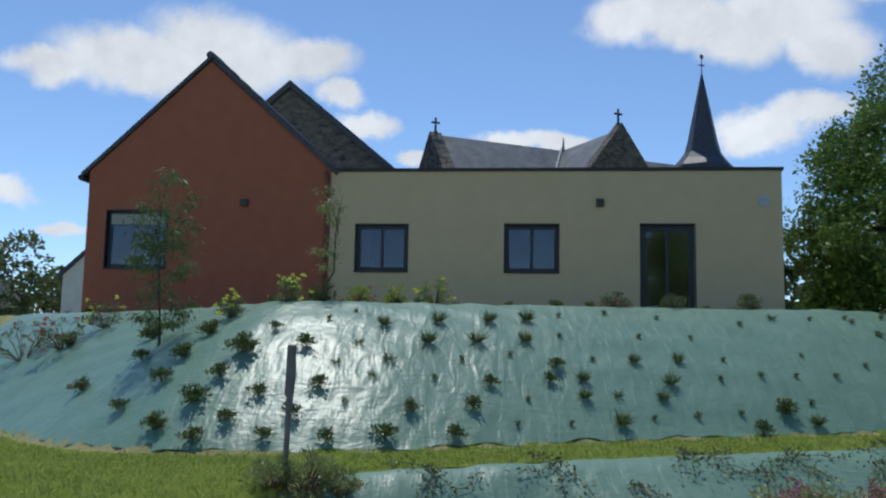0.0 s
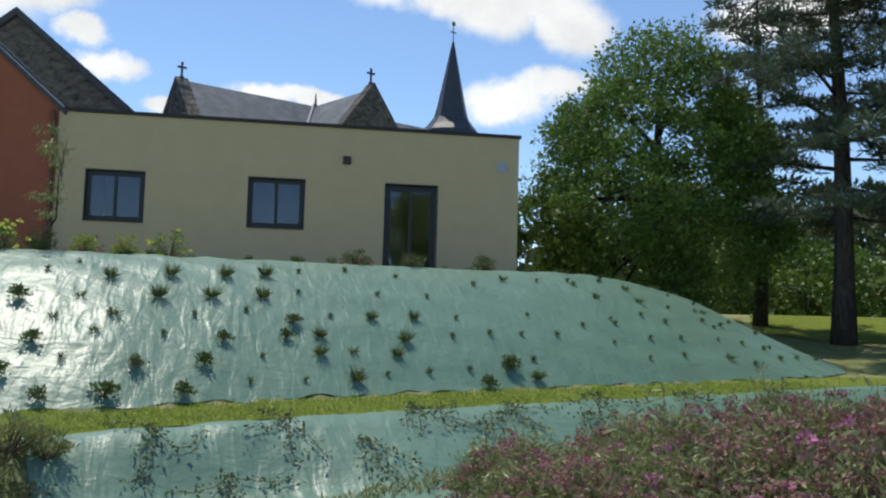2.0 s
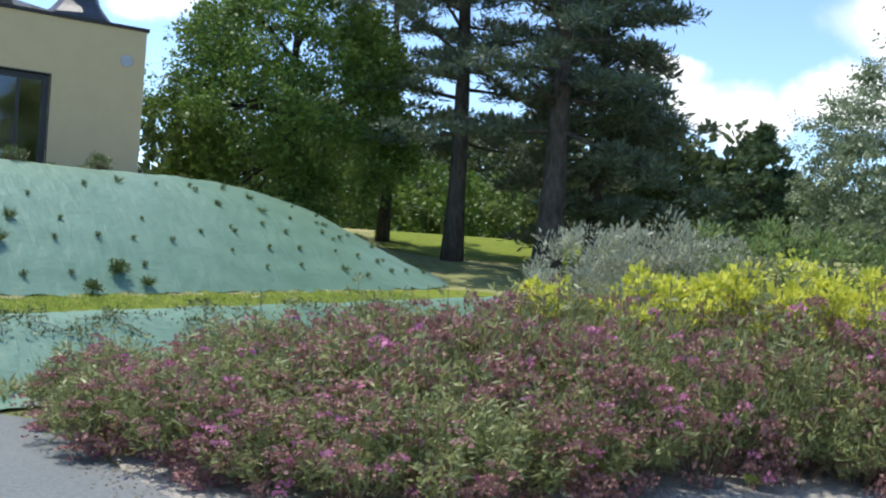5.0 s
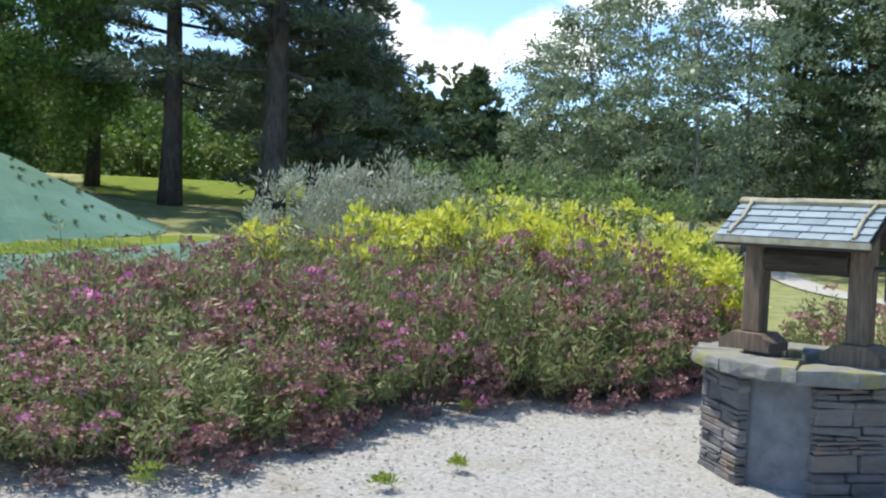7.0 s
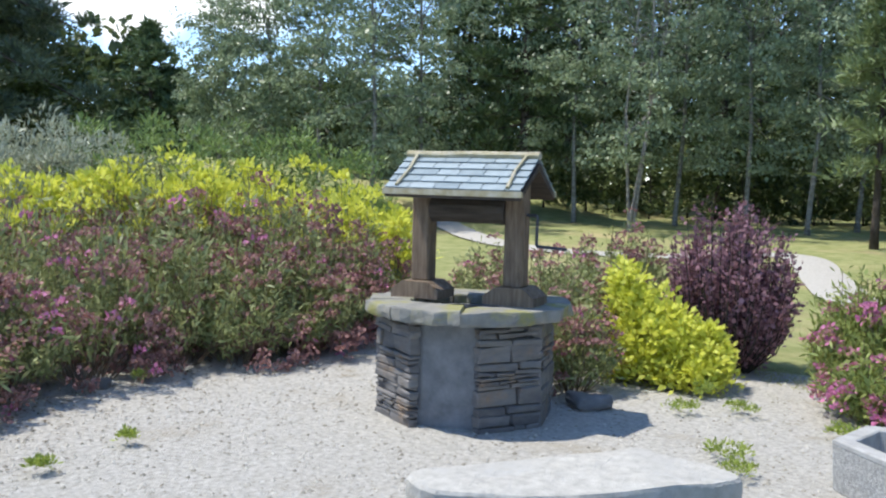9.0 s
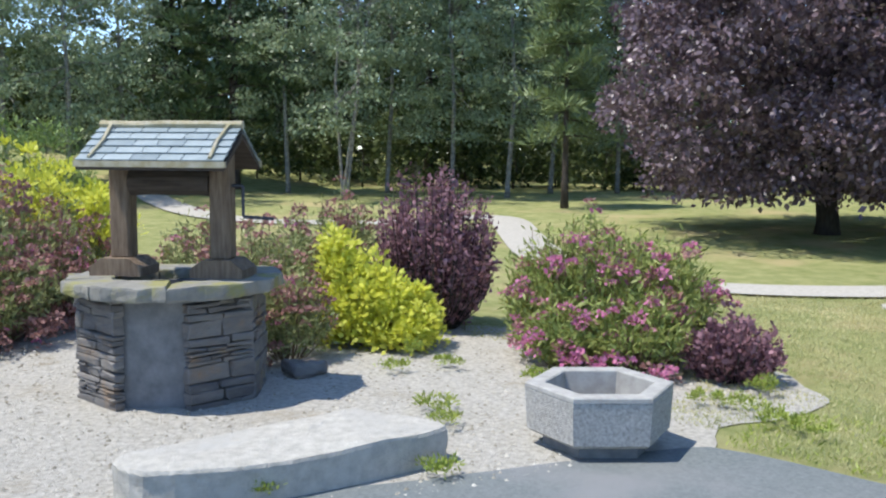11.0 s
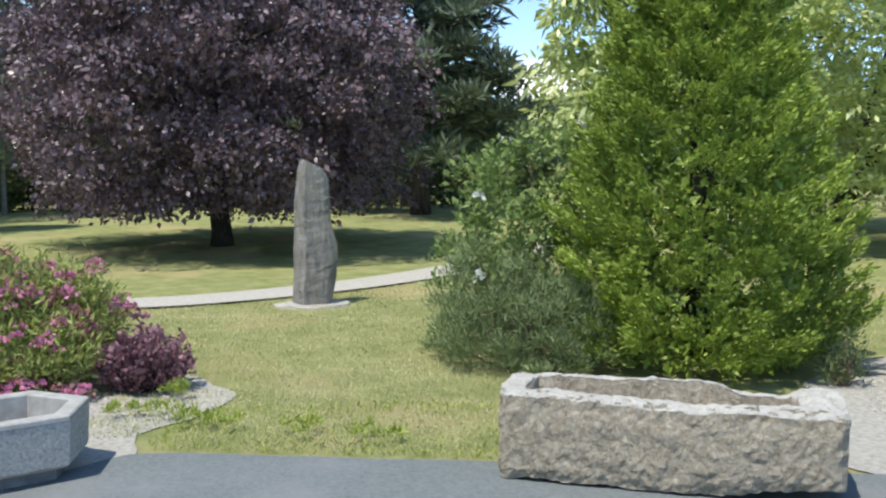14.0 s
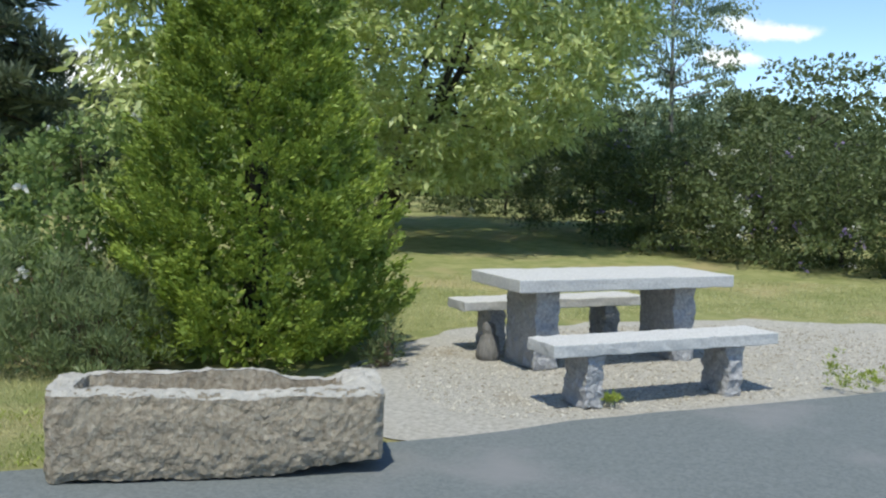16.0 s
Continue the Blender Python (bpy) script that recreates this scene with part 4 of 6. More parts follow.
def menhir():
    x, y = 9.72, -5.35
    ob = thing("standing_stone", pose(x, y, float(land(x, y)) + 0.02, 0, 0, -118), "tall grey schist standing stone on the lawn", "standing stone")
    rings = []
    for i in range(41):
        k = i / 40
        left = float(np.interp(k, [0, 0.3, 0.7, 0.93, 1], [-0.215, -0.20, -0.185, -0.15, -0.10]))
        right = float(np.interp(k, [0, 0.1, 0.28, 0.42, 0.55, 0.62, 0.88, 1], [0.235, 0.27, 0.32, 0.31, 0.255, 0.235, 0.225, 0.16]))
        wide, deep = right - left, 0.15 * (1 - 0.35 * k)
        ring = []
        for u, v in ((0.0, 0.25), (0.06, -0.2), (0.27, -1.0), (0.42, -0.92), (0.62, -0.78), (0.82, -0.62), (0.97, -0.3), (1.0, 0.2), (0.85, 0.8), (0.5, 1.0), (0.15, 0.85)):
            slant = 0.13 * max(0.0, u - 0.12) * float(smooth((k - 0.8) / 0.2))
            ring.append((left + wide * u, deep * v, k * 1.70 - slant))
        rings.append(ring)
    part("stone", rock(rock(Mesh().loft(rings), 0.010, 5.0, 3.5), 0.008, 2.0, 15.0), M_MENHIR, ob)
    base = rock(Mesh().loft([[(r * math.cos(a) * 1.3, r * math.sin(a), z) for a in [i * math.pi / 10 for i in range(20)]] for r, z in ((0.36, -0.04), (0.34, 0.005), (0.2, 0.012))]), 0.02, 2, 6)
    part("footing", base, M_GRAVEL, ob, "pale gravel footing")
    return ob


menhir()


def picnic_table():
    ob = thing("stone_table", pose(2.24, -7.58, 0.01, 0, 0, 49.9), "massive grey granite picnic table on gravel", "table")
    part("tabletop", rock(cut_block(-1.04, 1.04, -0.43, 0.43, 0.655, 0.755, (34, 1, 1), 0.008), 0.006, 1.0, 9.0), M_GRANITE_TOP, ob)
    for s in (-1, 1):
        part("leg", rock(cut_block(s * 0.68 - 0.11, s * 0.68 + 0.11, -0.25, 0.25, 0.0, 0.654, (20, 1, 1), 0.015), 0.022, 4.0 + s, 11.0), M_GRANITE, ob, "rough-cut granite leg")
    return ob


def stone_bench(x, y):
    ob = thing("stone_bench", pose(x, y, 0.01, 0, 0, 49.9), "grey granite bench beside the stone table", "bench", "benches at the stone table")
    part("seat", rock(cut_block(-0.95, 0.95, -0.18, 0.18, 0.37, 0.455, (36, 1, 1), 0.008), 0.008, x, 11.0), M_GRANITE_TOP, ob)
    for s in (-1, 1):
        part("leg", rock(cut_block(s * 0.60 - 0.075, s * 0.60 + 0.075, -0.14, 0.14, 0.0, 0.369, (18, 1, 1), 0.015), 0.026, 2.0 + s + y, 13.0), M_GRANITE, ob, "rough-cut granite leg")
    return ob


def garden_stone():
    ob = thing("garden_stone", pose(3.06, -7.06, 0.0, 0, 0, 20) @ Matrix.Diagonal((0.8, 0.8, 0.85, 1)), "rough upright grey stone beside the bench leg", "stone")
    rings = [[(r * math.cos(a), r * 0.8 * math.sin(a), z) for a in [i * math.pi / 6 for i in range(12)]] for r, z in ((0.11, -0.01), (0.13, 0.06), (0.12, 0.16), (0.09, 0.24), (0.065, 0.27), (0.085, 0.31), (0.07, 0.36), (0.02, 0.385))]
    part("stone", rock(Mesh().loft(rings), 0.02, 6.0, 9.0), M_MENHIR, ob, smooth=True)
    return ob


garden_stone()
picnic_table()
stone_bench(1.50, -6.43)
stone_bench(2.86, -8.0)


def post():
    x, y = -1.63, 8.15
    z = float(land(x, y))
    ob = thing("marker_post", pose(x, y, z - 0.05, 0, 2, 0), "weathered grey wooden post with a split head", "post")
    part("shaft", rock(Mesh().tube([(0, 0, h) for h in np.linspace(0, 1.16, 8)], [0.025, 0.025, 0.025, 0.026, 0.028, 0.034, 0.038, 0.03], 7), 0.008, 1, 9), M_POST, ob)
    part("head", rock(Mesh().box(-0.05, 0.025, -0.03, 0.03, 0.80, 1.24, bevel=0.01), 0.012, 2, 9), M_POST, ob)
    return ob


post()


# ---- the well ----
def well():
    cx, cy = 6.42, 1.51
    ob = thing("wishing_well", pose(cx, cy, 0.0, 0, 0, -8.6), "stone wishing well with slate-roofed timber canopy", "well")
    # local x points away from the yard, local y along the roof ridge
    swing = radians(9)  # the drum is turned a little against its canopy
    octa = lambda r, z, n=8: [(r * math.cos(swing + math.pi / 8 + i * 2 * math.pi / n), r * math.sin(swing + math.pi / 8 + i * 2 * math.pi / n), z) for i in range(n)]
    core = Mesh()
    rr = [octa(0.51, 0.0), octa(0.51, 0.70), octa(0.34, 0.70), octa(0.34, 0.30)]
    for r in rr:
        core.v += r
    for j in range(3):
        core.f += [(j * 8 + i, j * 8 + (i + 1) % 8, j * 8 + 8 + (i + 1) % 8, j * 8 + 8 + i) for i in range(8)]
    core.f.append(tuple(24 + i for i in range(8)))
    drum = part("drum", core, M_MORTAR, ob, "rendered mortar drum with recessed panel")
    rnd = random.Random(4)
    # courses of schist on each face but the recessed one
    for i in range(8):
        a0, a1 = swing + math.pi / 8 + i * math.pi / 4, swing + math.pi / 8 + (i + 1) * math.pi / 4
        mid = (a0 + a1) / 2
        if i == 3:
            continue
        face = 2 * 0.565 * math.tan(math.pi / 8)
        m = Matrix.Rotation(mid, 4, "Z") @ Matrix.Translation((0.46, 0, 0))
        z = 0.0
        while z < 0.68:
            h = rnd.choice((0.022, 0.03, 0.04, 0.055, 0.075, 0.11))
            if z + h > 0.67:
                h = 0.70 - z
            y = -face / 2
            while y < face / 2 - 0.01:
                w = rnd.uniform(0.07, 0.30)
                if y + w > face / 2 - 0.07:
                    w = face / 2 - y
                out = rnd.uniform(0.084, 0.108)
                b = Mesh().box(0.02, out, y + 0.0025, y + w - 0.0025, z + 0.0025, z + h - 0.0025, m, bevel=0.006)
                part("stone", rock(b, 0.016, rnd.random() * 9, 11), M_WELLSTONE, drum)
                y += w
            z += h
    n = 9
    for i in range(n):
        a0, a1 = 2 * math.pi * i / n, 2 * math.pi * (i + 1) / n - 0.006
        ra, rb = 0.37 + rnd.uniform(-0.02, 0.02), 0.675 + rnd.uniform(-0.04, 0.035)
        arc = [a0 + (a1 - a0) * k / 6 for k in range(7)]
        outer = [((rb + rnd.uniform(-0.02, 0.02)) * math.cos(a), (rb + rnd.uniform(-0.02, 0.02)) * math.sin(a)) for a in arc]
        inner = [((ra + rnd.uniform(-0.015, 0.015)) * math.cos(a), (ra + rnd.uniform(-0.015, 0.015)) * math.sin(a)) for a in reversed(arc)]
        outline = outer + inner
        z0, z1 = 0.695, 0.775 + rnd.uniform(-0.01, 0.012)
        rings = []
        for grow, z in ((0.955, z0), (0.99, z0 + 0.012), (1.0, (z0 + z1) / 2), (0.99, z1 - 0.012), (0.965, z1)):
            mx, my = sum(x for x, _ in outline) / 14, sum(y for _, y in outline) / 14
            rings.append([(mx + (x - mx) * grow, my + (y - my) * grow, z) for x, y in outline])
        part("coping_stone", rock(Mesh().loft(rings), 0.014, i * 1.3, 9), M_RIMSTONE, drum)
    span = 0.338
    for s in (-1, 1):
        part("post_foot", rock(xprism(Mesh(), [(s * span - 0.175, 0.772), (s * span + 0.175, 0.772), (s * span + 0.175, 0.83), (s * span + 0.095, 0.888), (s * span - 0.095, 0.888), (s * span - 0.175, 0.83)], -0.14, 0.14), 0.005, 3 + s, 6), M_WOOD, ob, "weathered timber foot block")
        part("post", rock(Mesh().box(-0.068, 0.068, s * span - 0.065, s * span + 0.065, 0.885, 1.60, bevel=0.012), 0.004, s, 5), M_WOOD, ob, "squared oak post")
    part("roller", rock(Mesh().tube([(0, y, 1.38) for y in np.linspace(-0.27, 0.27, 6)], [0.088] * 6, 12), 0.006, 5, 6), M_WOOD_DARK, ob, "dark timber roller")
    part("crank", Mesh().tube([(0, -0.40, 1.36), (0, -0.47, 1.36), (0, -0.475, 1.35), (0, -0.475, 1.17), (0, -0.48, 1.16), (0, -0.68, 1.15)], [0.011] * 6, 7), M_SPIRE, ob, "bent iron crank handle")
    # roof
    hl, hx, ze, zr = 0.478, 0.335, 1.508, 1.728
    roof = part("roof", Mesh().loft([[(-hx, -hl, ze - 0.02), (0, -hl, zr - 0.03), (hx, -hl, ze - 0.02), (hx, -hl, ze - 0.05), (0, -hl, zr - 0.07), (-hx, -hl, ze - 0.05)],
                                     [(-hx, hl, ze - 0.02), (0, hl, zr - 0.03), (hx, hl, ze - 0.02), (hx, hl, ze - 0.05), (0, hl, zr - 0.07), (-hx, hl, ze - 0.05)]]), M_WOOD_DARK, ob, "small pitched roof of pale slates")
    slope = math.atan2(zr - ze, hx)
    run = math.hypot(zr - ze, hx)
    for s in (-1, 1):
        for row in range(5):
            u0, u1 = run * row / 5, min(run * (row + 1) / 5 + 0.02, run)
            y = -hl + (0.0 if row % 2 else -0.07)
            while y < hl - 0.01:
                w = rnd.uniform(0.15, 0.20)
                ya, yb = max(y, -hl), min(y + w, hl)
                if hl - yb < 0.04:
                    yb = hl
                b = Mesh()
                c, sn = math.cos(slope), math.sin(slope)
                at_ = lambda u, t: (s * (hx - u * c + t * sn), ze + u * sn + t * c)
                lift0 = 0.016
                pts = [at_(u0, lift0 + 0.004), at_(u1, 0.006), at_(u1, -0.002), at_(u0, lift0 - 0.005)]
                b.loft([[(x, ya + 0.003, z) for x, z in pts], [(x, yb - 0.003, z) for x, z in pts]])
                part("slate", b, M_WELLSLATE, roof)
                y = yb
        for e in (-1, 1):
            part("rope", rock(Mesh().tube([(s * hx, e * (hl - 0.09), ze + 0.03), (s * hx * 0.5, e * (hl - 0.10), (ze + zr) / 2 + 0.03), (0, e * (hl - 0.08), zr + 0.03)], [0.013, 0.013, 0.013], 6), 0.006, e, 9), M_EDGE, roof)
        # pale edge of the boarding below the slates
        part("eave_board", rock(Mesh().box(s * hx - 0.012, s * hx + 0.012, -hl - 0.01, hl + 0.01, ze - 0.03, ze + 0.008), 0.004, s, 9), M_EDGE, roof)
    part("ridge_roll", rock(Mesh().tube([(0, y, zr + 0.02) for y in np.linspace(-hl, hl, 9)], [0.026] * 9, 7), 0.008, 8, 9), M_EDGE, roof, "lichened mortar ridge")
    return ob


well()
x = thing("flat_stone", pose(6.86, 0.74, 0.0, 0, 0, 30), "dark flat stone leaning at the foot of the well", "stone")
part("stone", rock(cut_block(-0.14, 0.14, -0.15, 0.13, 0, 0.10, (8, 1, 1), 0.05), 0.03, 4, 5), M_WELLSTONE, x, smooth=True)
x = thing("flat_stone", pose(6.05, 4.12, 0.0, 0, 0, 10), "small dark stone at the edge of the flower bed", "stone")
part("stone", rock(cut_block(-0.055, 0.055, -0.05, 0.05, 0, 0.085, (4, 1, 1), 0.02), 0.014, 4, 8), M_WELLSTONE, x, smooth=True)


# ---- trees and shrubs ----
def branching(mesh, start, tips, r0, sides=6, bend=0.15):
    for tip in tips:
        a, b = Vector(start), Vector(tip)
        mid = a.lerp(b, 0.5) + Vector(RNG.normal(size=3)) * (b - a).length * bend * 0.4 + Vector((0, 0, (b - a).length * bend * 0.5))
        mesh.tube([a, a.lerp(mid, 0.5), mid, b], [r0, r0 * 0.75, r0 * 0.5, r0 * 0.15], sides)


def broad_tree(name, label, pos, height, profile, leaf_mat, bark=M_DARKBARK, clumps=150, radius=0.6, per=120, size=0.13, trunk=0.2, low=0.15, stems=1, inner=0.45, aspect=0.6, droop=0.0, group="", category="tree", twigs=14, flat=0.8, lean=(0, 0), hollow=0.55, split=False):
    """Trunk and limbs with a crown of many leaf clumps; low: share of the height where the crown begins."""
    ob = thing(name, Matrix.Translation(pos), label, category, group)
    centers, h = envelope(clumps, profile, height * (1 - low), inner, lean)
    centers[:, 2] += height * low
    wood = Mesh()
    for s in range(stems):
        off = Vector((RNG.normal() * 0.25, RNG.normal() * 0.25, 0)) * (stems > 1)
        top = Vector((off.x * 4 + RNG.normal() * 0.15 + lean[0] * 0.8, off.y * 4 + RNG.normal() * 0.15 + lean[1] * 0.8, height * 0.86))
        pts = [off * 0.4, off * 0.4 + Vector((0, 0, 0.25)), off.lerp(top, 0.3), off.lerp(top, 0.62), top]
        pts[2] += Vector((RNG.normal() * 0.1, RNG.normal() * 0.1, 0))
        tk = trunk / (1 if stems == 1 else 1.5)
        wood.tube([Vector(p) - Vector((0, 0, 0.15)) if i == 0 else p for i, p in enumerate(pts)], [tk * 1.35, tk, tk * 0.75, tk * 0.45, tk * 0.1], 9)
        pick = RNG.choice(len(centers), size=min(twigs, len(centers)), replace=False)
        for c in centers[pick]:
            base = pts[2].lerp(top, min(0.9, max(0.0, (c[2] - height * low) / (height * (1 - low)) * 0.7)))
            limb = Mesh() if split else wood
            branching(limb, base, [c], tk * 0.32, 5)
            if split:
                part("limb", limb, bark, ob, smooth=True)
    part("trunk", wood, bark, ob, smooth=True)
    rr = radius * (0.6 + 0.8 * RNG.random(len(centers)))
    p, d = puff(centers, rr, per, flat, hollow)
    along = d + np.array([0, 0, -droop])
    quads("crown", leaves(p, size, aspect, along, 0.9), leaf_mat, ob)
    return ob


def needle_tufts(points, dirs, per, length, width):
    n = len(points)
    p = np.repeat(points, per, 0) + RNG.normal(size=(n * per, 3)) * length * 0.35
    d = unit(np.repeat(dirs, per, 0) * 0.6 + RNG.normal(size=(n * per, 3)))
    return leaves(p, length, width, d, 0.1, 0.25)


def pine(name, label, pos, height, spread, first, leaf_mat=L_PINE, trunk=0.24, limbs=34, tuft=0.22, per=60, lean=(0, 0), taper=0.35, group="", bark=M_BARK, start_width=1.0, flat=0.5, clump=0.42, width=0.036):
    """A conifer: straight trunk, limbs in whorls, and needle tufts massed in plates along them."""
    ob = thing(name, Matrix.Translation(pos), label, "tree", group)
    wood = Mesh()
    top = Vector((lean[0], lean[1], height))
    hs = np.linspace(0, 1, 9)
    wood.tube([Vector((lean[0] * s + 0.12 * math.sin(s * 5) * (trunk > 0.15), lean[1] * s, height * s - (0.2 if s == 0 else 0))) for s in hs], [trunk * (1.25 if s == 0 else 1) * (1 - 0.85 * s) for s in hs], 10)
    centers = []
    for i in range(limbs):
        s = first + (1 - first) * ((i + RNG.random()) / limbs) ** 0.9
        k = (s - first) / (1 - first)
        reach = spread * (start_width + (1 - start_width) * min(1, k * 3)) * ((1 - k) ** taper) * (0.65 + 0.5 * RNG.random())
        a = i * 2.4 + RNG.normal() * 0.4
        base = Vector((lean[0] * s, lean[1] * s, height * s))
        tip = base + Vector((math.cos(a) * reach, math.sin(a) * reach, reach * (0.14 - 0.30 * (1 - k) + 0.16 * RNG.normal())))
        branching(wood, base, [tip], trunk * 0.22 * (1 - 0.6 * k) + 0.008, 5, 0.1)
        m = max(3, int(reach * 3.2))
        for j in range(m):
            t = 0.30 + 0.72 * (j + RNG.random()) / m
            c = base.lerp(tip, t)
            centers.append((c.x + RNG.normal() * 0.24 * reach * 0.35, c.y + RNG.normal() * 0.24 * reach * 0.35, c.z + 0.08 + RNG.normal() * 0.08))
    centers = np.array(centers)
    part("trunk", wood, bark, ob, smooth=True)
    p, d = puff(centers, clump * (0.6 + 0.7 * RNG.random(len(centers))), per, flat, 0.2)
    quads("crown", leaves(p, tuft, width / tuft, d + np.array([0, 0, 0.35]), 0.8), leaf_mat, ob)
    return ob


def dome(s):
    return math.sqrt(max(0.0, 1 - (2 * s - 1) ** 2))


# the round hornbeam beside the annex
broad_tree("hornbeam", "large rounded dense green tree beside the annex", at(27.7, 25.5), 7.7, lambda s: 3.6 * min(1.0, (0.72 + 0.9 * s) if s < 0.3 else 1) * (max(0, 1 - max(0, s - 0.3) / 0.7) ** 0.5), L_BEECH, clumps=640, radius=0.5, per=170, size=0.10, low=0.04, trunk=0.28, inner=0.6, split=True, flat=1.35, hollow=0.35)
# tall pines at the end of the bank
pine("pine_tree", "tall grey-green pine with bare lower trunk", at(38.2, 24.0), 13.5, 3.3, 0.22, trunk=0.27, lean=(-0.25, 0.2), limbs=50, per=120, tuft=0.17, width=0.034, group="tall pines")
pine("pine_tree", "tall dark pine with a thick bare trunk", at(44.0, 21.5), 13.0, 3.7, 0.24, trunk=0.33, lean=(0.35, 0.3), limbs=62, per=160, tuft=0.17, width=0.034, group="tall pines")
pine("pine_tree", "dark dense conifer behind the tall pines", at(46.6, 26.0), 13.5, 3.0, 0.04, L_PINE, trunk=0.2, limbs=70, per=125, clump=0.55, width=0.06, group="tall pines", taper=0.5)
pine("pine_tree", "pine standing beyond the annex", at(33.8, 28.5), 10.5, 2.5, 0.25, trunk=0.2, limbs=30, per=80, width=0.05, group="tall pines")
broad_tree("tree", "bright green broadleaf tree past the conifers", at(49.6, 32), 4.8, lambda s: 1.5 * dome(s * 0.9 + 0.1), L_WOOD, clumps=90, radius=0.7, per=110, size=0.17, low=0.05)
# thicket beyond the pines
for i, (az, d, h, w, mat) in enumerate([(31, 36, 3.4, 2.2, L_BEECH), (34.0, 38, 2.7, 2.0, L_ROSE), (36.5, 36, 3.6, 2.0, L_BEECH), (39.5, 39, 3.4, 2.1, L_BEECH), (42.5, 38, 3.2, 2.0, L_ROSE), (45.5, 37, 3.0, 2.0, L_WOOD), (48.5, 36, 3.4, 2.0, L_WOOD), (27, 40, 5.5, 2.5, L_WOOD), (41, 48, 6.5, 3.0, L_WOOD), (36, 50, 7.0, 3.0, L_WOOD), (46.5, 48, 7.5, 3.2, L_WOOD), (52.5, 48, 3.6, 2.4, L_WOOD), (33.5, 44, 6.5, 2.8, L_WOOD), (39, 45, 6.0, 2.8, L_WOOD), (43.8, 44, 6.5, 2.8, L_WOOD), (30, 45, 7.0, 2.8, L_WOOD)]):
    broad_tree("thicket_bush", "leafy green bush in the thicket beyond the pines", at(az, d), h, lambda s, w=w: w * dome(0.25 + 0.75 * s), mat, clumps=60, radius=0.6, per=58, size=0.20, low=0.02, trunk=0.06, twigs=6, group="thicket", category="bush")
# far spruce and the row of birches
pine("spruce_tree", "solitary dark spruce far off", at(56.4, 45), 6.7, 5.2, 0.06, L_CONIFER, trunk=0.16, limbs=64, per=60, taper=1.0, tuft=0.30, clump=0.24, width=0.07)
BIRCH = [(60.4, 29, 5.4, 1.2), (63.4, 27, 6.8, 1.5), (66.4, 26, 8.6, 2.1), (69.6, 24.5, 9.6, 2.3), (72.6, 27, 9.2, 2.0), (82.0, 27, 11, 2.0), (85.3, 24.5, 11.5, 2.2), (88.0, 27, 11, 2.0), (92.0, 26, 10.5, 1.9), (95.4, 25.5, 11, 1.9), (98.0, 27.5, 10, 1.8), (102.0, 28, 8.5, 1.8)]
for i, (az, d, h, w) in enumerate(BIRCH):
    broad_tree("birch_tree", "birch with pale trunk and fine grey-green leaves", at(az, d), h, lambda s, w=w: w * (dome(0.12 + 0.86 * s) * 0.9 + 0.1), L_BIRCH, M_BIRCHBARK, clumps=125, radius=0.5, per=112, size=0.088, low=0.12 if az < 80 else 0.15, trunk=0.07, stems=3 if i in (6,) else 1, droop=0.8, inner=0.2, group="birches", twigs=22, aspect=0.7, hollow=0.1)
for az, d, h, w in [(75.4, 29, 8.3, 2.0), (78.8, 27.5, 9.0, 2.2), (81.5, 33, 10, 2.2), (90.5, 31, 11, 2.3), (105.5, 34, 11, 2.3)]:
    pine("pine_tree", "dark green pine among the birches", at(az, d), h, w, 0.16, L_CONIFER, trunk=0.16, limbs=48, per=50, taper=0.6, width=0.07, group="pines in the row")
pine("pine_tree", "young light green pine at the wood's edge", at(98.9, 22.5), 5.6, 1.1, 0.3, L_MUGO, trunk=0.09, limbs=30, per=80, taper=0.6, tuft=0.22, group="pines in the row")
# the dark wood behind
for i in range(26):
    az = 66 + i * 2.95
    d = 36 + 5 * ((i * 7) % 3) / 2 + (3 if az > 112 else 0)
    h = (10.5 if az < 122 else 4.2) if az > 74 else 3.4
    broad_tree("wood_tree", "dark woodland tree behind the garden", at(az, d), h, lambda s, h=h: (2.7 if h > 5 else 2.2) * dome(0.2 + 0.8 * s), L_WOOD, clumps=75, radius=0.85, per=55, size=0.25, low=0.03, trunk=0.15, twigs=6, group="dark wood")
# a lower belt of trees closes the view behind
for i in range(44):
    az = 22 + i * 3.6
    broad_tree("wood_tree", "dark low tree in the far belt of woodland", at(az, 50 + 3 * (i % 2)), 4.6 if 55 < az < 74 or az > 128 else 7.5, lambda s: 3.0 * dome(0.3 + 0.7 * s), L_WOOD, clumps=46, radius=1.1, per=36, size=0.60, low=0.0, trunk=0.12, twigs=3, group="far belt of trees")
# undergrowth at the wood's edge
for i in range(22):
    az = 80 + i * 2.3 + RNG.normal() * 0.4
    broad_tree("undergrowth_bush", "low shaded undergrowth at the wood's edge", at(az, 29.5 + 2 * RNG.random()), 1.5 + 1.2 * RNG.random(), lambda s: 1.3 * dome(0.3 + 0.7 * s), L_WOOD if i % 3 else L_HEDGE, clumps=26, radius=0.42, per=48, size=0.16, low=0.0, trunk=0.03, twigs=4, group="undergrowth", category="bush")
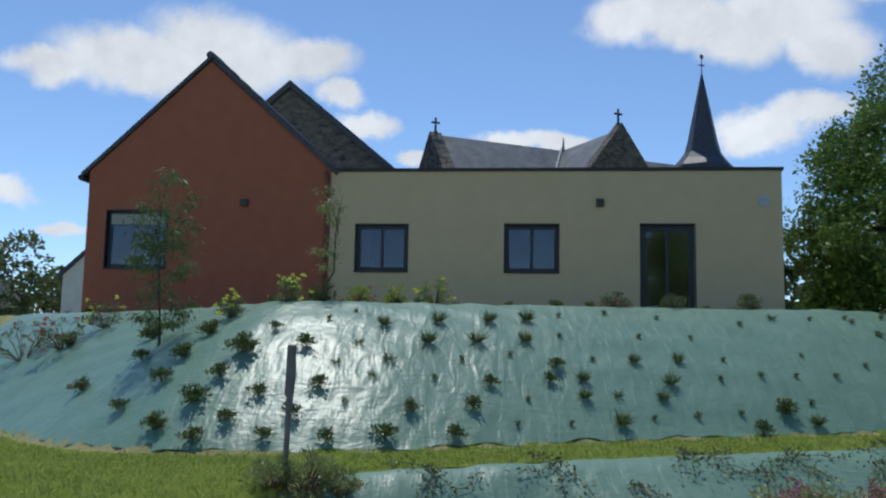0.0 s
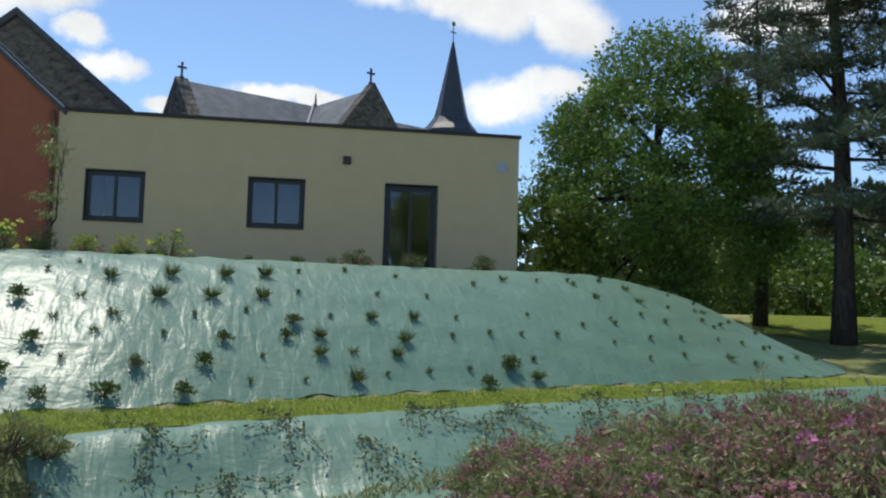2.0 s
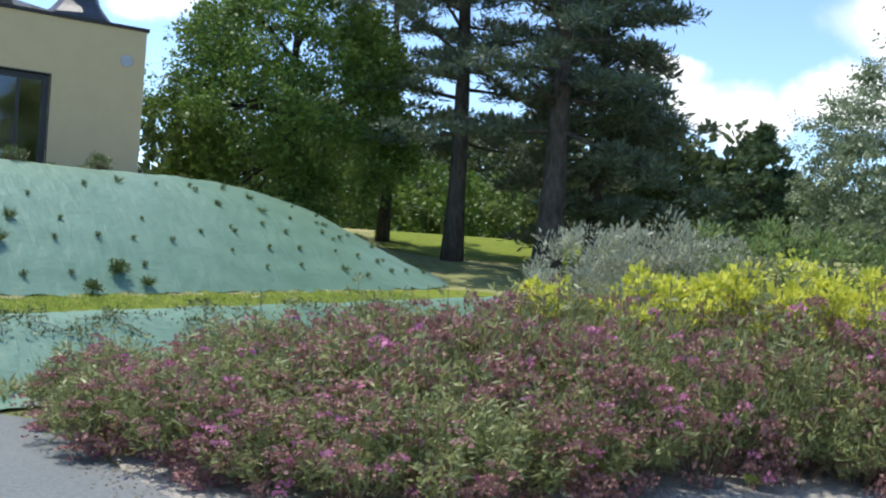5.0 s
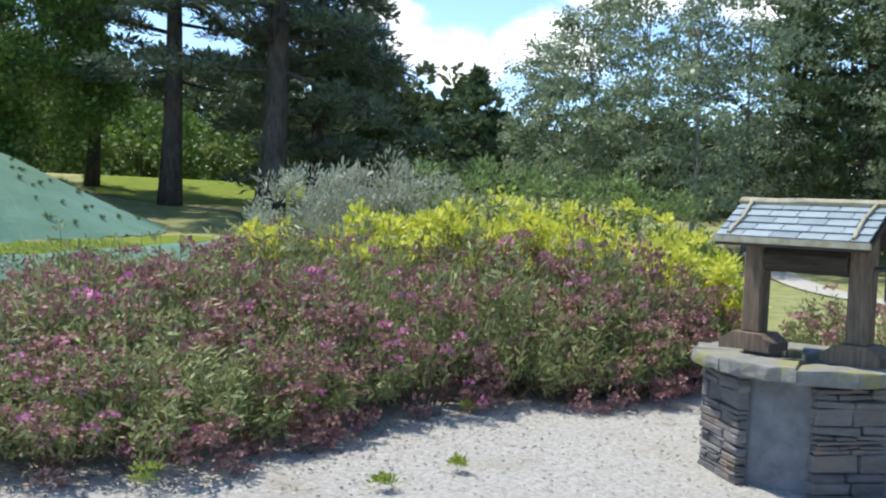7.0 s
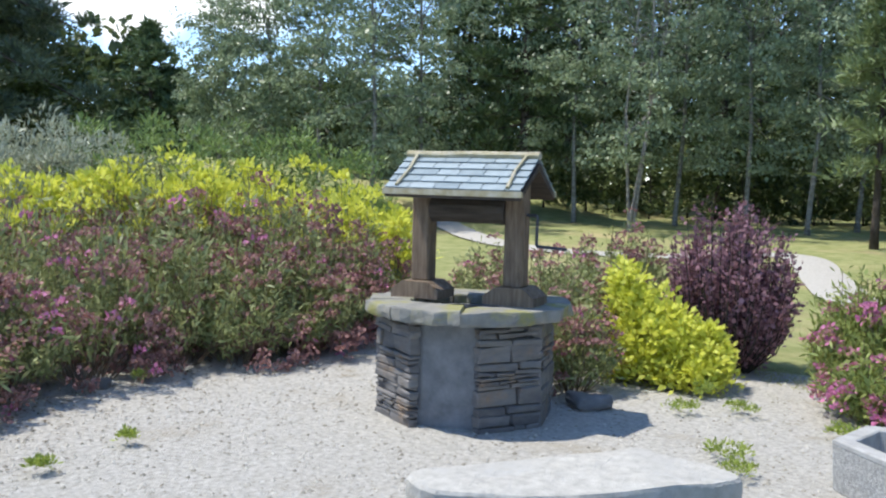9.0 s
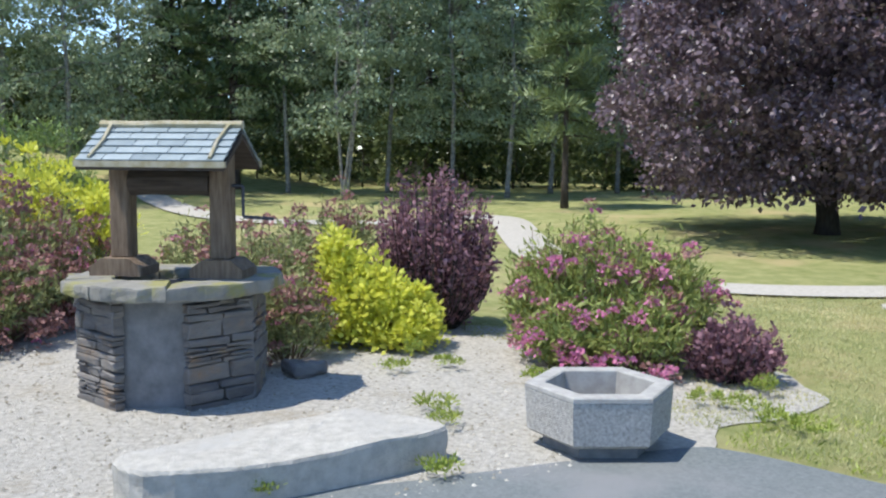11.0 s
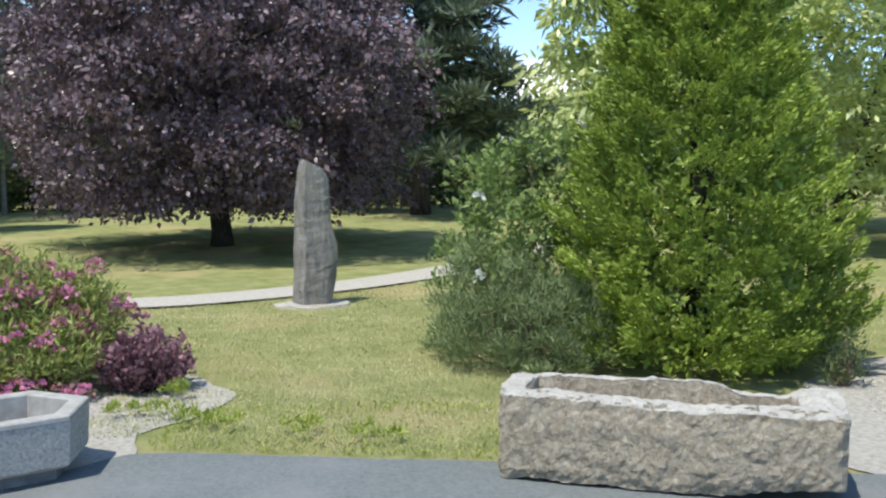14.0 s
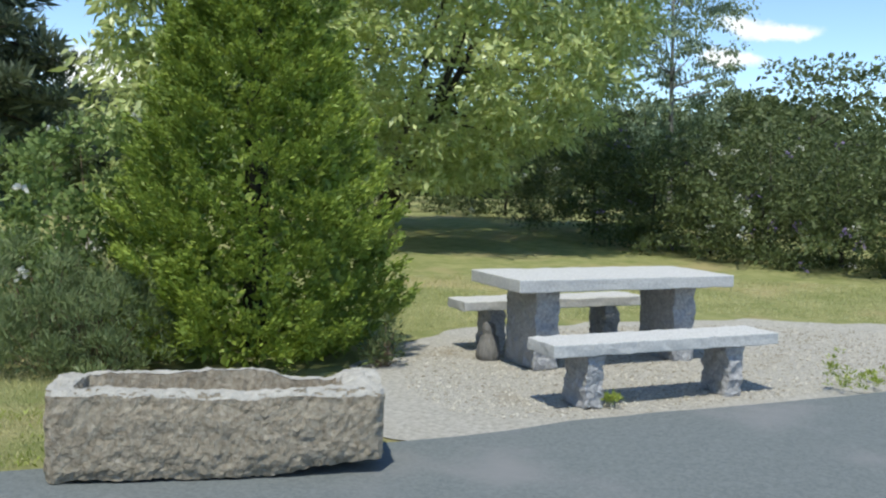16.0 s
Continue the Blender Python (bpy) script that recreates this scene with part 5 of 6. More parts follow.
# copper beech
broad_tree("copper_beech", "spreading copper beech with dark purple weeping crown", at(113.9, 18.4), 7.1, lambda s: 4.35 * (1 - 0.25 * (1 - s) ** 3) * (max(0, 1 - max(0, s - 0.25) / 0.75) ** 0.45), L_PURPLE, clumps=900, radius=0.46, per=140, size=0.084, low=0.10, trunk=0.2, inner=0.12, droop=0.7, twigs=16, aspect=0.7, lean=(-1.7, 0.75), split=True)
pine("cedar_tree", "broad dark blue-green conifer on the lawn", at(126.0, 26), 10.5, 4.0, 0.16, L_PINE, trunk=0.26, limbs=74, per=65, taper=0.55, tuft=0.36, clump=0.55, width=0.07)
for az, d, h in [(119.5, 33, 3.2), (122.5, 34, 3.0), (126, 36, 2.6), (130, 34, 3.2), (133.5, 36, 3.4), (137, 36, 3.2)]:
    broad_tree("shrub", "blue-green shrub at the far edge of the lawn", at(az, d), h, lambda s: 1.9 * dome(0.3 + 0.7 * s), L_HEDGE, clumps=50, radius=0.6, per=80, size=0.17, low=0.0, trunk=0.04, twigs=4, group="far shrubs", category="bush")
# the pale tree by the table, with smaller ones round it
broad_tree("lime_tree", "light green broadleaf tree with forked trunk behind the table", at(150.0, 19.5), 9.3, lambda s: 4.6 * dome(0.10 + 0.86 * s) ** 0.8, L_LIME, clumps=820, radius=0.60, per=150, size=0.145, low=0.12, trunk=0.15, stems=3, inner=0.3, droop=0.5, aspect=0.40, twigs=7, split=True, lean=(-3.4, -0.5), hollow=0.25)
broad_tree("young_tree", "light green young tree behind the rose bush", at(137.8, 12.5), 7.0, lambda s: 0.85 * dome(0.2 + 0.75 * s), L_LIME, clumps=150, radius=0.42, per=90, size=0.14, low=0.16, trunk=0.06, droop=0.8, aspect=0.38, inner=0.2)
broad_tree("birch_tree", "weeping birch with fine grey foliage", at(168.0, 26), 9.5, lambda s: 1.9 * dome(0.2 + 0.75 * s), L_BIRCH, M_BIRCHBARK, clumps=110, radius=0.5, per=150, size=0.09, low=0.2, trunk=0.09, droop=1.4, inner=0.2, hollow=0.1, group="birches")
for i, (az, d, h, w) in enumerate([(163.5, 22, 2.3, 1.7), (167, 20.0, 2.5, 1.6), (170.5, 18.5, 2.5, 1.6), (174, 17.8, 2.5, 1.6), (177.8, 17.2, 2.4, 1.6), (181.5, 17, 2.6, 1.7), (185.5, 17, 2.6, 1.7), (158, 27, 2.2, 1.8), (152, 29, 2.2, 1.8), (147, 31, 2.2, 1.8)]):
    b = broad_tree("buddleia_bush", "sprawling green shrub with a few white and mauve flowers", at(az, d), h, lambda s, w=w: w * dome(0.3 + 0.7 * s), L_HEDGE, clumps=95, radius=0.36, per=120, size=0.082, low=0.0, trunk=0.04, twigs=8, group="flowering hedge", category="bush", aspect=0.4, hollow=0.2)
    c, _ = envelope(26, lambda s, w=w: w * dome(0.3 + 0.7 * s), h, 0.9)
    p, dd = puff(c, 0.09, 14, 1.6, 0.3)
    quads("blossom", leaves(p, 0.05, 0.8, dd), L_LAVENDER if i in (1, 4, 6) else L_WHITEFL if i % 2 else L_HEDGE, b)
for az, d, h, w in [(176, 27, 4.4, 2.6), (181, 25, 4.6, 2.6), (187, 25, 4.4, 2.6), (171.5, 30, 3.8, 2.2), (192, 25, 4.5, 2.6), (166, 36, 4.5, 2.8), (160, 38, 4.6, 2.8), (154, 38, 4.2, 2.8), (148, 38, 4.6, 2.8), (142, 38, 4.4, 2.8)]:
    broad_tree("hedge_tree", "dense green hedge tree against the sky", at(az, d), h, lambda s, w=w: w * dome(0.25 + 0.75 * s), L_HEDGE, clumps=110, radius=0.5, per=80, size=0.125, low=0.03, trunk=0.08, twigs=6, group="hedge trees")


for az, d, h, w in [(-25.4, 62, 6.0, 2.6), (-23.6, 66, 4.6, 2.4), (-27.5, 60, 5.5, 2.6), (-22.0, 70, 4.2, 2.2)]:
    broad_tree("far_tree", "green tree beyond the white houses", at(az, d), h, lambda s, w=w: w * dome(0.25 + 0.75 * s), L_HEDGE, clumps=46, radius=0.8, per=60, size=0.3, low=0.05, trunk=0.12, twigs=5, group="trees beyond the houses")


def thuja():
    pos = at(142.9, 7.85)
    ob = thing("thuja", Matrix.Translation(pos), "tall conical golden-green thuja", "conifer")
    wood = Mesh().tube([(0, 0, -0.1), (0, 0, 2.5), (0, 0, 4.9)], [0.12, 0.08, 0.02], 8)
    part("trunk", wood, M_DARKBARK, ob, smooth=True)
    n = 760
    h = np.clip(1 - np.sqrt(RNG.random(n) * 0.99), 0, 1)
    a = RNG.random(n) * 2 * math.pi
    r = np.interp(h, [0, 0.05, 0.15, 0.5, 0.8, 1], [1.04, 1.14, 1.09, 0.61, 0.29, 0.02]) * (0.96 + 0.07 * np.sin(a * 5 + h * 17) * np.sin(h * 31 + a * 2) + 0.075 * RNG.normal(size=n))
    c = np.stack([r * np.cos(a), r * np.sin(a), 0.12 + h * 5.3], 1)
    # each spray is an upright fan that widens and then comes to a ragged tip
    out = unit(np.stack([np.cos(a), np.sin(a), 0.75 + 0.5 * RNG.random(n)], 1))
    side = unit(np.stack([-np.sin(a), np.cos(a), 0.5 * RNG.normal(size=n)], 1))
    per = 180
    t = RNG.random((n * per, 1)) ** 0.8
    out, side = np.repeat(out, per, 0), np.repeat(side, per, 0)
    p = np.repeat(c, per, 0) - out * 0.08 + out * t * 0.21 + side * RNG.normal(size=(n * per, 1)) * 0.085 * (1.15 - t) + RNG.normal(size=(n * per, 3)) * 0.022
    quads("crown", leaves(p, 0.044, 0.36, out + side * RNG.normal(size=(n * per, 1)) * 0.6, 0.45), L_THUJA, ob)
    # dim inner boughs
    h2 = RNG.random(16000) ** 1.5
    a2 = RNG.random(16000) * 2 * math.pi
    r2 = np.interp(h2, [0, 0.15, 0.5, 0.8, 1], [0.9, 0.98, 0.58, 0.28, 0.0]) * (0.66 + 0.26 * RNG.random(16000))
    quads("inner_bough", leaves(np.stack([r2 * np.cos(a2), r2 * np.sin(a2), 0.1 + h2 * 5.1], 1), 0.08, 0.5), L_THUJA, ob)
    return ob


thuja()


def shrub(name, label, pos, height, radius, leaf_mat, clumps=60, clump=0.16, per=60, size=0.05, aspect=0.45, flower=None, flower_share=0.4, flower_size=0.03, flower_radius=0.06, upright=0.3, category="shrub", group="", stems=True, flower_name="blossom", inner=0.5, low_pink=False):
    ob = thing(name, Matrix.Translation(pos), label, category, group)
    centers, h = envelope(clumps, lambda s: radius * dome(0.32 + 0.66 * s), height, inner)
    centers[:, 2] = np.maximum(centers[:, 2], 0.06)
    if stems:
        wood = Mesh()
        for c in centers[:: max(1, clumps // 28)]:
            wood.tube([(c[0] * 0.15, c[1] * 0.15, -0.02), (c[0] * 0.55, c[1] * 0.55, c[2] * 0.6), tuple(c)], [0.010, 0.007, 0.003], 4, False)
        part("stem", wood, M_WOOD, ob)
    p, d = puff(centers, clump * (0.6 + 0.8 * RNG.random(clumps)), per, 0.95, 0.25)
    quads("foliage", leaves(p, size, aspect, d + np.array([0, 0, upright]), 0.8), leaf_mat, ob)
    if flower:
        share = flower if isinstance(flower, list) else [(flower, flower_share)]
        for mat, k in share:
            m = max(3, int(clumps * k))
            out = unit(centers - np.array([0, 0, height * 0.35]))
            weight = (1.12 - h) ** 2 if mat is L_FADED or low_pink else 0.3 + h
            pick = RNG.choice(clumps, m, replace=True, p=weight / weight.sum())
            c = centers[pick] + out[pick] * clump * (0.9 + 0.4 * RNG.random((m, 1))) + RNG.normal(size=(m, 3)) * clump * 0.4
            c[:, 2] = np.maximum(c[:, 2], 0.05)
            q, e = puff(c, flower_radius * (0.7 + 0.6 * RNG.random(m)), 16, 0.5, 0.3)
            quads(flower_name, leaves(q, flower_size, 0.9, e), mat, ob)
    return ob


def ground_at(x, y, dz=0.0):
    return Vector((x, y, float(land(x, y)) + dz))


def spiraea(label, pos, height, radius, leaf_mat, heads, stems=90, skirt=14, per=34, size=0.075, head=0.055, crown=0.45, group="", wide=0.13, many=7):
    """Fan of thin stems with narrow leaves; flat-topped flower heads in loose masses, on the tips and over the low skirt."""
    ob = thing("spiraea_bush", Matrix.Translation(pos), label, "shrub", group)
    wood = Mesh()
    pts, dirs, tips = [], [], []
    for i in range(stems):
        a, q = RNG.random() * 6.28, math.sqrt(RNG.random())
        tip = Vector((math.cos(a) * q * radius, math.sin(a) * q * radius, height * (1.0 - 0.50 * q * q) * (0.76 + 0.28 * RNG.random()) * (1.26 if i % 11 == 0 else 1.0)))
        base = Vector((tip.x * 0.35, tip.y * 0.35, 0))
        bow = base.lerp(tip, 0.5) + Vector((tip.x, tip.y, 0)) * 0.18
        if i % 2:
            wood.tube([base, bow, tip], [0.006, 0.004, 0.0025], 3, False)
        t = (0.36 + 0.62 * RNG.random(per))[:, None]
        pts.append(np.array(base) * (1 - t) ** 2 + 2 * np.array(bow) * t * (1 - t) + np.array(tip) * t * t)
        dirs.append(np.tile((math.cos(a) * 0.5, math.sin(a) * 0.5, 0.9), (per, 1)))
        tips.append(tip)
    part("stem", wood, M_WOOD, ob)
    pts, dirs = np.concatenate(pts), np.concatenate(dirs)
    quads("foliage", leaves(pts + RNG.normal(size=pts.shape) * 0.035, size, 0.24, unit(dirs + RNG.normal(size=pts.shape) * 0.7), 0.5), leaf_mat, ob)
    # masses of heads round the skirt, single ones and pairs on the upper tips
    a = RNG.random(skirt) * 6.28
    up = RNG.random(skirt) ** 1.6
    r = radius * (1.02 - 0.42 * up ** 2)
    low = np.stack([np.cos(a) * r, np.sin(a) * r, 0.08 + 0.70 * height * up], 1)
    low = np.repeat(low, many, 0) + RNG.normal(size=(skirt * many, 3)) * np.array([wide, wide, wide * 0.75]) * 0.6
    low[:, 2] = np.maximum(low[:, 2], 0.04)
    top = np.array(tips)[: int(stems * crown)]
    top = np.repeat(top, 2, 0) + RNG.normal(size=(2 * len(top), 3)) * 0.03
    spots = np.concatenate([top, low])
    order = RNG.permutation(len(spots))
    start = 0
    for mat, share in heads:
        m = int(len(spots) * share)
        c = spots[order[start:start + m]]
        start += m
        q, e = puff(c, head * (0.6 + 0.7 * RNG.random(len(c))), 22, 0.5, 0.55)
        quads("blossom", leaves(q, 0.028, 0.9, e, 0.6), mat, ob)
    return ob


# the big bed of faded spiraea
SPIRAEA = []
for i in range(5):
    SPIRAEA.append(spiraea("faded spiraea bush with brownish-pink flower heads", (0, 0, -50 - i), 1.0, 0.70, L_SPIRAEA, [(L_FADED, 0.86), (L_PINK, 0.02 + 0.02 * i)], stems=105, skirt=15 + 3 * i, per=40, many=9, head=0.055, crown=0.06 + 0.08 * i, group="spiraea bed"))
BED = chaikin([(2.2, 8.2), (2.22, 6.7), (2.8, 4.9), (3.6, 4.35), (4.3, 4.12), (5.25, 4.05), (6.1, 4.2), (6.95, 3.7), (7.7, 3.2), (9.2, 3.0), (10.4, 3.6), (9.6, 6.4), (7.6, 8.2), (5.6, 9.3), (3.6, 9.0)], 2)


def bed_bush(k, x, y, s):
    tall = 0.77 + 0.50 * float(smooth((x - 3.2) / 4.0)) + 0.14 * RNG.random()
    return copy_thing(SPIRAEA[k % 5], Matrix.Translation(ground_at(x, y)) @ Matrix.Rotation(RNG.random() * 6.28, 4, "Z") @ Matrix.Diagonal((s, s, s * tall, 1)))


k = 0
for gx in np.arange(1.9, 10.6, 0.77):
    for gy in np.arange(2.8, 9.6, 0.77):
        x, y = gx + 0.22 * RNG.normal(), gy + 0.22 * RNG.normal() + (0.43 if int(gx / 0.77 + 0.5) % 2 else 0)
        if float(depth_in(BED, np.array(x), np.array(y))) > 0.75:
            bed_bush(k, x, y, 0.94 + 0.16 * RNG.random())
            k += 1
# a full row of mounds along the edge
walked, last = 0.0, BED[0]
for q in np.vstack([BED[1:], BED[:1]]):
    step = np.hypot(*(q - last))
    walked += step
    if walked > 0.52:
        walked = 0.0
        d = (q - last) / max(step, 1e-6)
        inset = 0.36 + 0.10 * RNG.normal()
        bed_bush(k, float(q[0] - d[1] * inset), float(q[1] + d[0] * inset), 0.74 + 0.14 * RNG.random())
        k += 1
    last = q
# the bed's end beside the well
for k, (x, y, t) in enumerate([(7.35, 3.75, 0.86), (7.95, 3.45, 0.90), (8.5, 3.5, 0.95), (9.0, 3.7, 0.95), (8.2, 4.1, 1.1), (8.9, 4.3, 1.1), (7.5, 4.4, 1.0)]):
    copy_thing(SPIRAEA[k % 5], Matrix.Translation(ground_at(x, y)) @ Matrix.Rotation(k * 1.3, 4, "Z") @ Matrix.Diagonal((0.85, 0.85, t, 1)))
for ob in SPIRAEA:
    for o in (*ob.children_recursive, ob):
        bpy.data.objects.remove(o)

GOLD = [(43.8, 9.6, 1.25, 0.55), (47.0, 9.7, 1.25, 0.6), (50.5, 9.6, 1.45, 0.75), (54.0, 9.4, 1.45, 0.75), (57.5, 9.5, 1.65, 0.8), (60.3, 9.6, 1.60, 0.7), (63.0, 10.2, 1.45, 0.6), (66.0, 10.3, 1.60, 0.8), (68.8, 10.2, 1.45, 0.7), (71.3, 10.2, 1.15, 0.5)]
for az, d, h, r in GOLD:
    shrub("golden_shrub", "bright yellow golden-leaved shrub", at(az, d), h + 0.20 * RNG.random(), r * 0.86, L_YELLOW, clumps=66, clump=0.15, per=54, size=0.064, aspect=0.55, upright=0.9, inner=0.25, group="golden shrubs")
for az, d, h, r in [(46.8, 12.2, 1.9, 1.0), (50.3, 12.6, 2.1, 1.1), (53.6, 12.8, 2.05, 1.0)]:
    shrub("silver_willow", "silvery grey-leaved willow shrub", at(az, d), h, r, L_WILLOW, clumps=120, clump=0.2, per=90, size=0.08, aspect=0.26, upright=0.9, group="silver willows")
for az, d, h, r in [(55.5, 13.0, 2.25, 1.1), (58.5, 13.2, 2.3, 1.1), (61.5, 13.6, 2.15, 1.0), (65, 14, 2.0, 1.0), (68, 14.5, 1.9, 1.0)]:
    shrub("green_shrub", "tall fresh green shrub behind the golden ones", at(az, d), h, r, L_ROSE, clumps=100, clump=0.22, per=60, size=0.08, aspect=0.3, upright=0.7, group="green shrubs")

# round the well
for az, d, h, r in [(80.2, 8.6, 0.95, 0.5), (82.3, 8.0, 1.0, 0.5), (84.2, 9.4, 1.15, 0.55), (82.8, 7.3, 0.62, 0.35), (86.5, 9.6, 1.1, 0.5), (77.3, 9.4, 0.95, 0.4)]:
    spiraea("spiraea bush with faded pink heads by the well", at(az, d), h * 1.05, r, L_SPIRAEA, [(L_FADED, 0.80), (L_PINK, 0.04)], stems=85, skirt=9, per=42, size=0.06, head=0.045, crown=0.3, wide=0.09, many=6, group="spiraea by the well")
for x, y, h, r, label in [(7.92, 0.56, 0.88, 0.17, "narrow bright yellow golden-leaved shrub near the well"), (7.84, 0.32, 0.68, 0.24, "bright yellow golden-leaved shrub near the well"), (7.80, 0.04, 0.46, 0.26, "low yellow golden-leaved shrub near the well")]:
    shrub("golden_shrub", label, ground_at(x, y), h, r, L_YELLOW, clumps=int(60 + 60 * r), clump=0.12, per=64, size=0.055, aspect=0.6, upright=0.4, group="golden shrubs")


def barberry(pos, h, r, n, label):
    ob = thing("barberry_shrub", Matrix.Translation(pos), label, "shrub", "barberries")
    wood = Mesh()
    pts, dirs = [], []
    for i in range(n):
        a, q = RNG.random() * 6.28, math.sqrt(RNG.random())
        tip = Vector((math.cos(a) * q * r, math.sin(a) * q * r, h * (1.05 - 0.26 * q * q) * (0.40 + 0.60 * RNG.random()) * (0.90 + 0.10 * math.cos(2 * a + 1))))
        base = Vector((tip.x * 0.34, tip.y * 0.34, 0))
        bow = base.lerp(tip, 0.5) + Vector((tip.x, tip.y, 0)) * 0.15
        wood.tube([base, bow, tip], [0.008, 0.006, 0.002], 4, False)
        for j in range(60):
            t = 0.16 + 0.84 * RNG.random()
            c = base * (1 - t) ** 2 + bow * 2 * t * (1 - t) + tip * t * t
            pts.append(c)
            dirs.append((math.cos(a) * 0.6, math.sin(a) * 0.6, 1.2))
    part("stem", wood, M_DARKBARK, ob)
    p = np.array(pts) + RNG.normal(size=(len(pts), 3)) * 0.022
    quads("foliage", leaves(p, 0.042, 0.6, unit(np.array(dirs)), 0.9), L_BARBERRY, ob)
    return ob


barberry(ground_at(8.70, -0.24), 1.58, 0.55, 360, "upright dark purple barberry shrub")
barberry(at(109.2, 6.95), 0.50, 0.34, 150, "low rounded purple barberry shrub")
for az, d, h, r in [(98.8, 7.4, 0.95, 0.38), (100.4, 7.4, 1.08, 0.45), (102.9, 7.5, 0.98, 0.5), (105.4, 7.4, 0.92, 0.45), (103.8, 7.0, 0.62, 0.42), (99.8, 7.0, 0.5, 0.36)]:
    spiraea("green spiraea bush with bright pink flower heads", at(az, d), h * 1.08, r, L_SPIRGREEN, [(L_PINK, 0.75), (L_FADED, 0.2)], stems=85, skirt=8, per=60, size=0.062, head=0.048, crown=0.16, wide=0.10, many=8, group="pink spiraea")
shrub("mugo_pine", "low grey-green mugo pine", at(130.9, 7.6), 0.98, 0.62, L_MUGO, clumps=130, clump=0.15, per=170, size=0.055, aspect=0.12, upright=0.9, category="conifer")
shrub("mugo_pine", "low grey-green mugo pine beside the thuja", at(134.0, 7.3), 0.7, 0.55, L_MUGO, clumps=80, clump=0.14, per=170, size=0.055, aspect=0.12, upright=0.9, category="conifer")
shrub("rose_bush", "tall green rose bush with single white blooms", at(133.6, 8.6), 1.95, 0.95, L_ROSE, clumps=150, clump=0.2, per=70, size=0.065, aspect=0.55, flower=[(L_WHITEFL, 0.10)], flower_size=0.045, flower_radius=0.03, category="rose")

# ---- young plants through the sheets ----
def tuft(label, blades, length, width, mat, category="plant", group="young plants on the bank", rise=0.7, spread=0.7, low=0.0):
    ob = thing("bank_plant", Matrix.Translation((0, 0, -60)), label, category, group)
    a = RNG.random(blades) * 6.28
    d = unit(np.stack([np.cos(a) * spread, np.sin(a) * spread, rise * (0.3 + RNG.random(blades))], 1))
    p = np.stack([np.cos(a), np.sin(a), 0 * a], 1) * 0.02 + d * length * low * RNG.random((blades, 1))
    quads("foliage", leaves(p, length, width, d, 0.25), mat, ob)
    return ob


def bushlet(label, radius, mat, n=420, size=0.035, flower=None):
    ob = thing("bank_plant", Matrix.Translation((0, 0, -60)), label, "plant", "young plants on the bank")
    c = RNG.normal(size=(14, 3)) * radius * np.array([0.34, 0.34, 0.22]) + np.array([0, 0, radius * 0.42])
    p, d = puff(c, radius * 0.5, n // 14, 0.9, 0.2)
    p[:, 2] = np.maximum(p[:, 2], 0.01)
    quads("foliage", leaves(p, size, 0.4, d + np.array([0, 0, 0.6]), 0.8), mat, ob)
    part("stem", Mesh().tube([(0, 0, -0.03), (0, 0, radius * 0.8)], [0.012, 0.006], 5), M_DARKBARK, ob)
    if flower:
        q, e = puff(c[:5], radius * 0.3, 12, 0.6, 0.3)
        quads("flower", leaves(q, 0.03, 0.9, e), flower, ob)
    return ob


KINDS = [tuft("spiky grass tuft planted through the sheet", 170, 0.19, 0.05, L_TUFT, rise=1.3), tuft("small spiky tuft planted through the sheet", 90, 0.13, 0.06, L_TUFT, rise=1.2),
         bushlet("small dark green bushlet on the bank", 0.135, L_TUFT, 380, 0.045), bushlet("rounded green bushlet on the bank", 0.17, L_TUFT, 520, 0.05), bushlet("tiny sprig in a slit of the sheet", 0.075, L_TUFT, 140, 0.03),
         bushlet("small bushlet with reddish flowers on the bank", 0.13, L_TUFT, 380, 0.035, L_FADED)]


def bank_normal_lift(x, y):
    return float(land(x, y) + wrinkle(np.array(x), np.array(y)))


def set_plant(kind, x, y, s=1.0):
    e = 0.15
    n = Vector((-(float(land(x + e, y)) - float(land(x - e, y))) / (2 * e), -(float(land(x, y + e)) - float(land(x, y - e))) / (2 * e), 1)).normalized()
    up = (n + Vector((0, 0, 0.9))).normalized()
    q = up.to_track_quat("Z", "Y").to_matrix().to_4x4()
    return copy_thing(kind, Matrix.Translation((x, y, bank_normal_lift(x, y) - 0.005)) @ q @ Matrix.Rotation(RNG.random() * 6.28, 4, "Z") @ Matrix.Diagonal((s, s, s, 1)))


# rounded bushlets: x, y, half width
BUSHLETS = [(-4.65, 14.08, 0.20), (-3.7, 12.4, 0.15), (-3.5, 12.97, 0.16), (-2.82, 12.09, 0.20), (-3.84, 11.9, 0.14), (-3.25, 11.25, 0.17), (-3.04, 11.62, 0.13), (-2.48, 11.29, 0.12), (-3.57, 10.95, 0.15),
            (-2.78, 10.88, 0.11), (-3.07, 10.62, 0.13), (-2.3, 10.66, 0.10), (-2.04, 10.97, 0.11), (-2.07, 12.22, 0.12), (-1.58, 10.72, 0.10), (-0.94, 10.85, 0.14), (-0.67, 11.39, 0.12), (-0.11, 11.17, 0.11),
            (0.12, 11.72, 0.11), (-1.79, 11.49, 0.11), (0.35, 12.22, 0.10), (1.28, 12.93, 0.11), (1.17, 12.59, 0.10), (-2.55, 12.62, 0.09), (-4.45, 12.97, 0.12), (-5.23, 12.91, 0.16), (-6.5, 15.6, 0.17), (-4.25, 11.6, 0.11), (4.47, 13.07, 0.16), (4.04, 12.62, 0.12)]
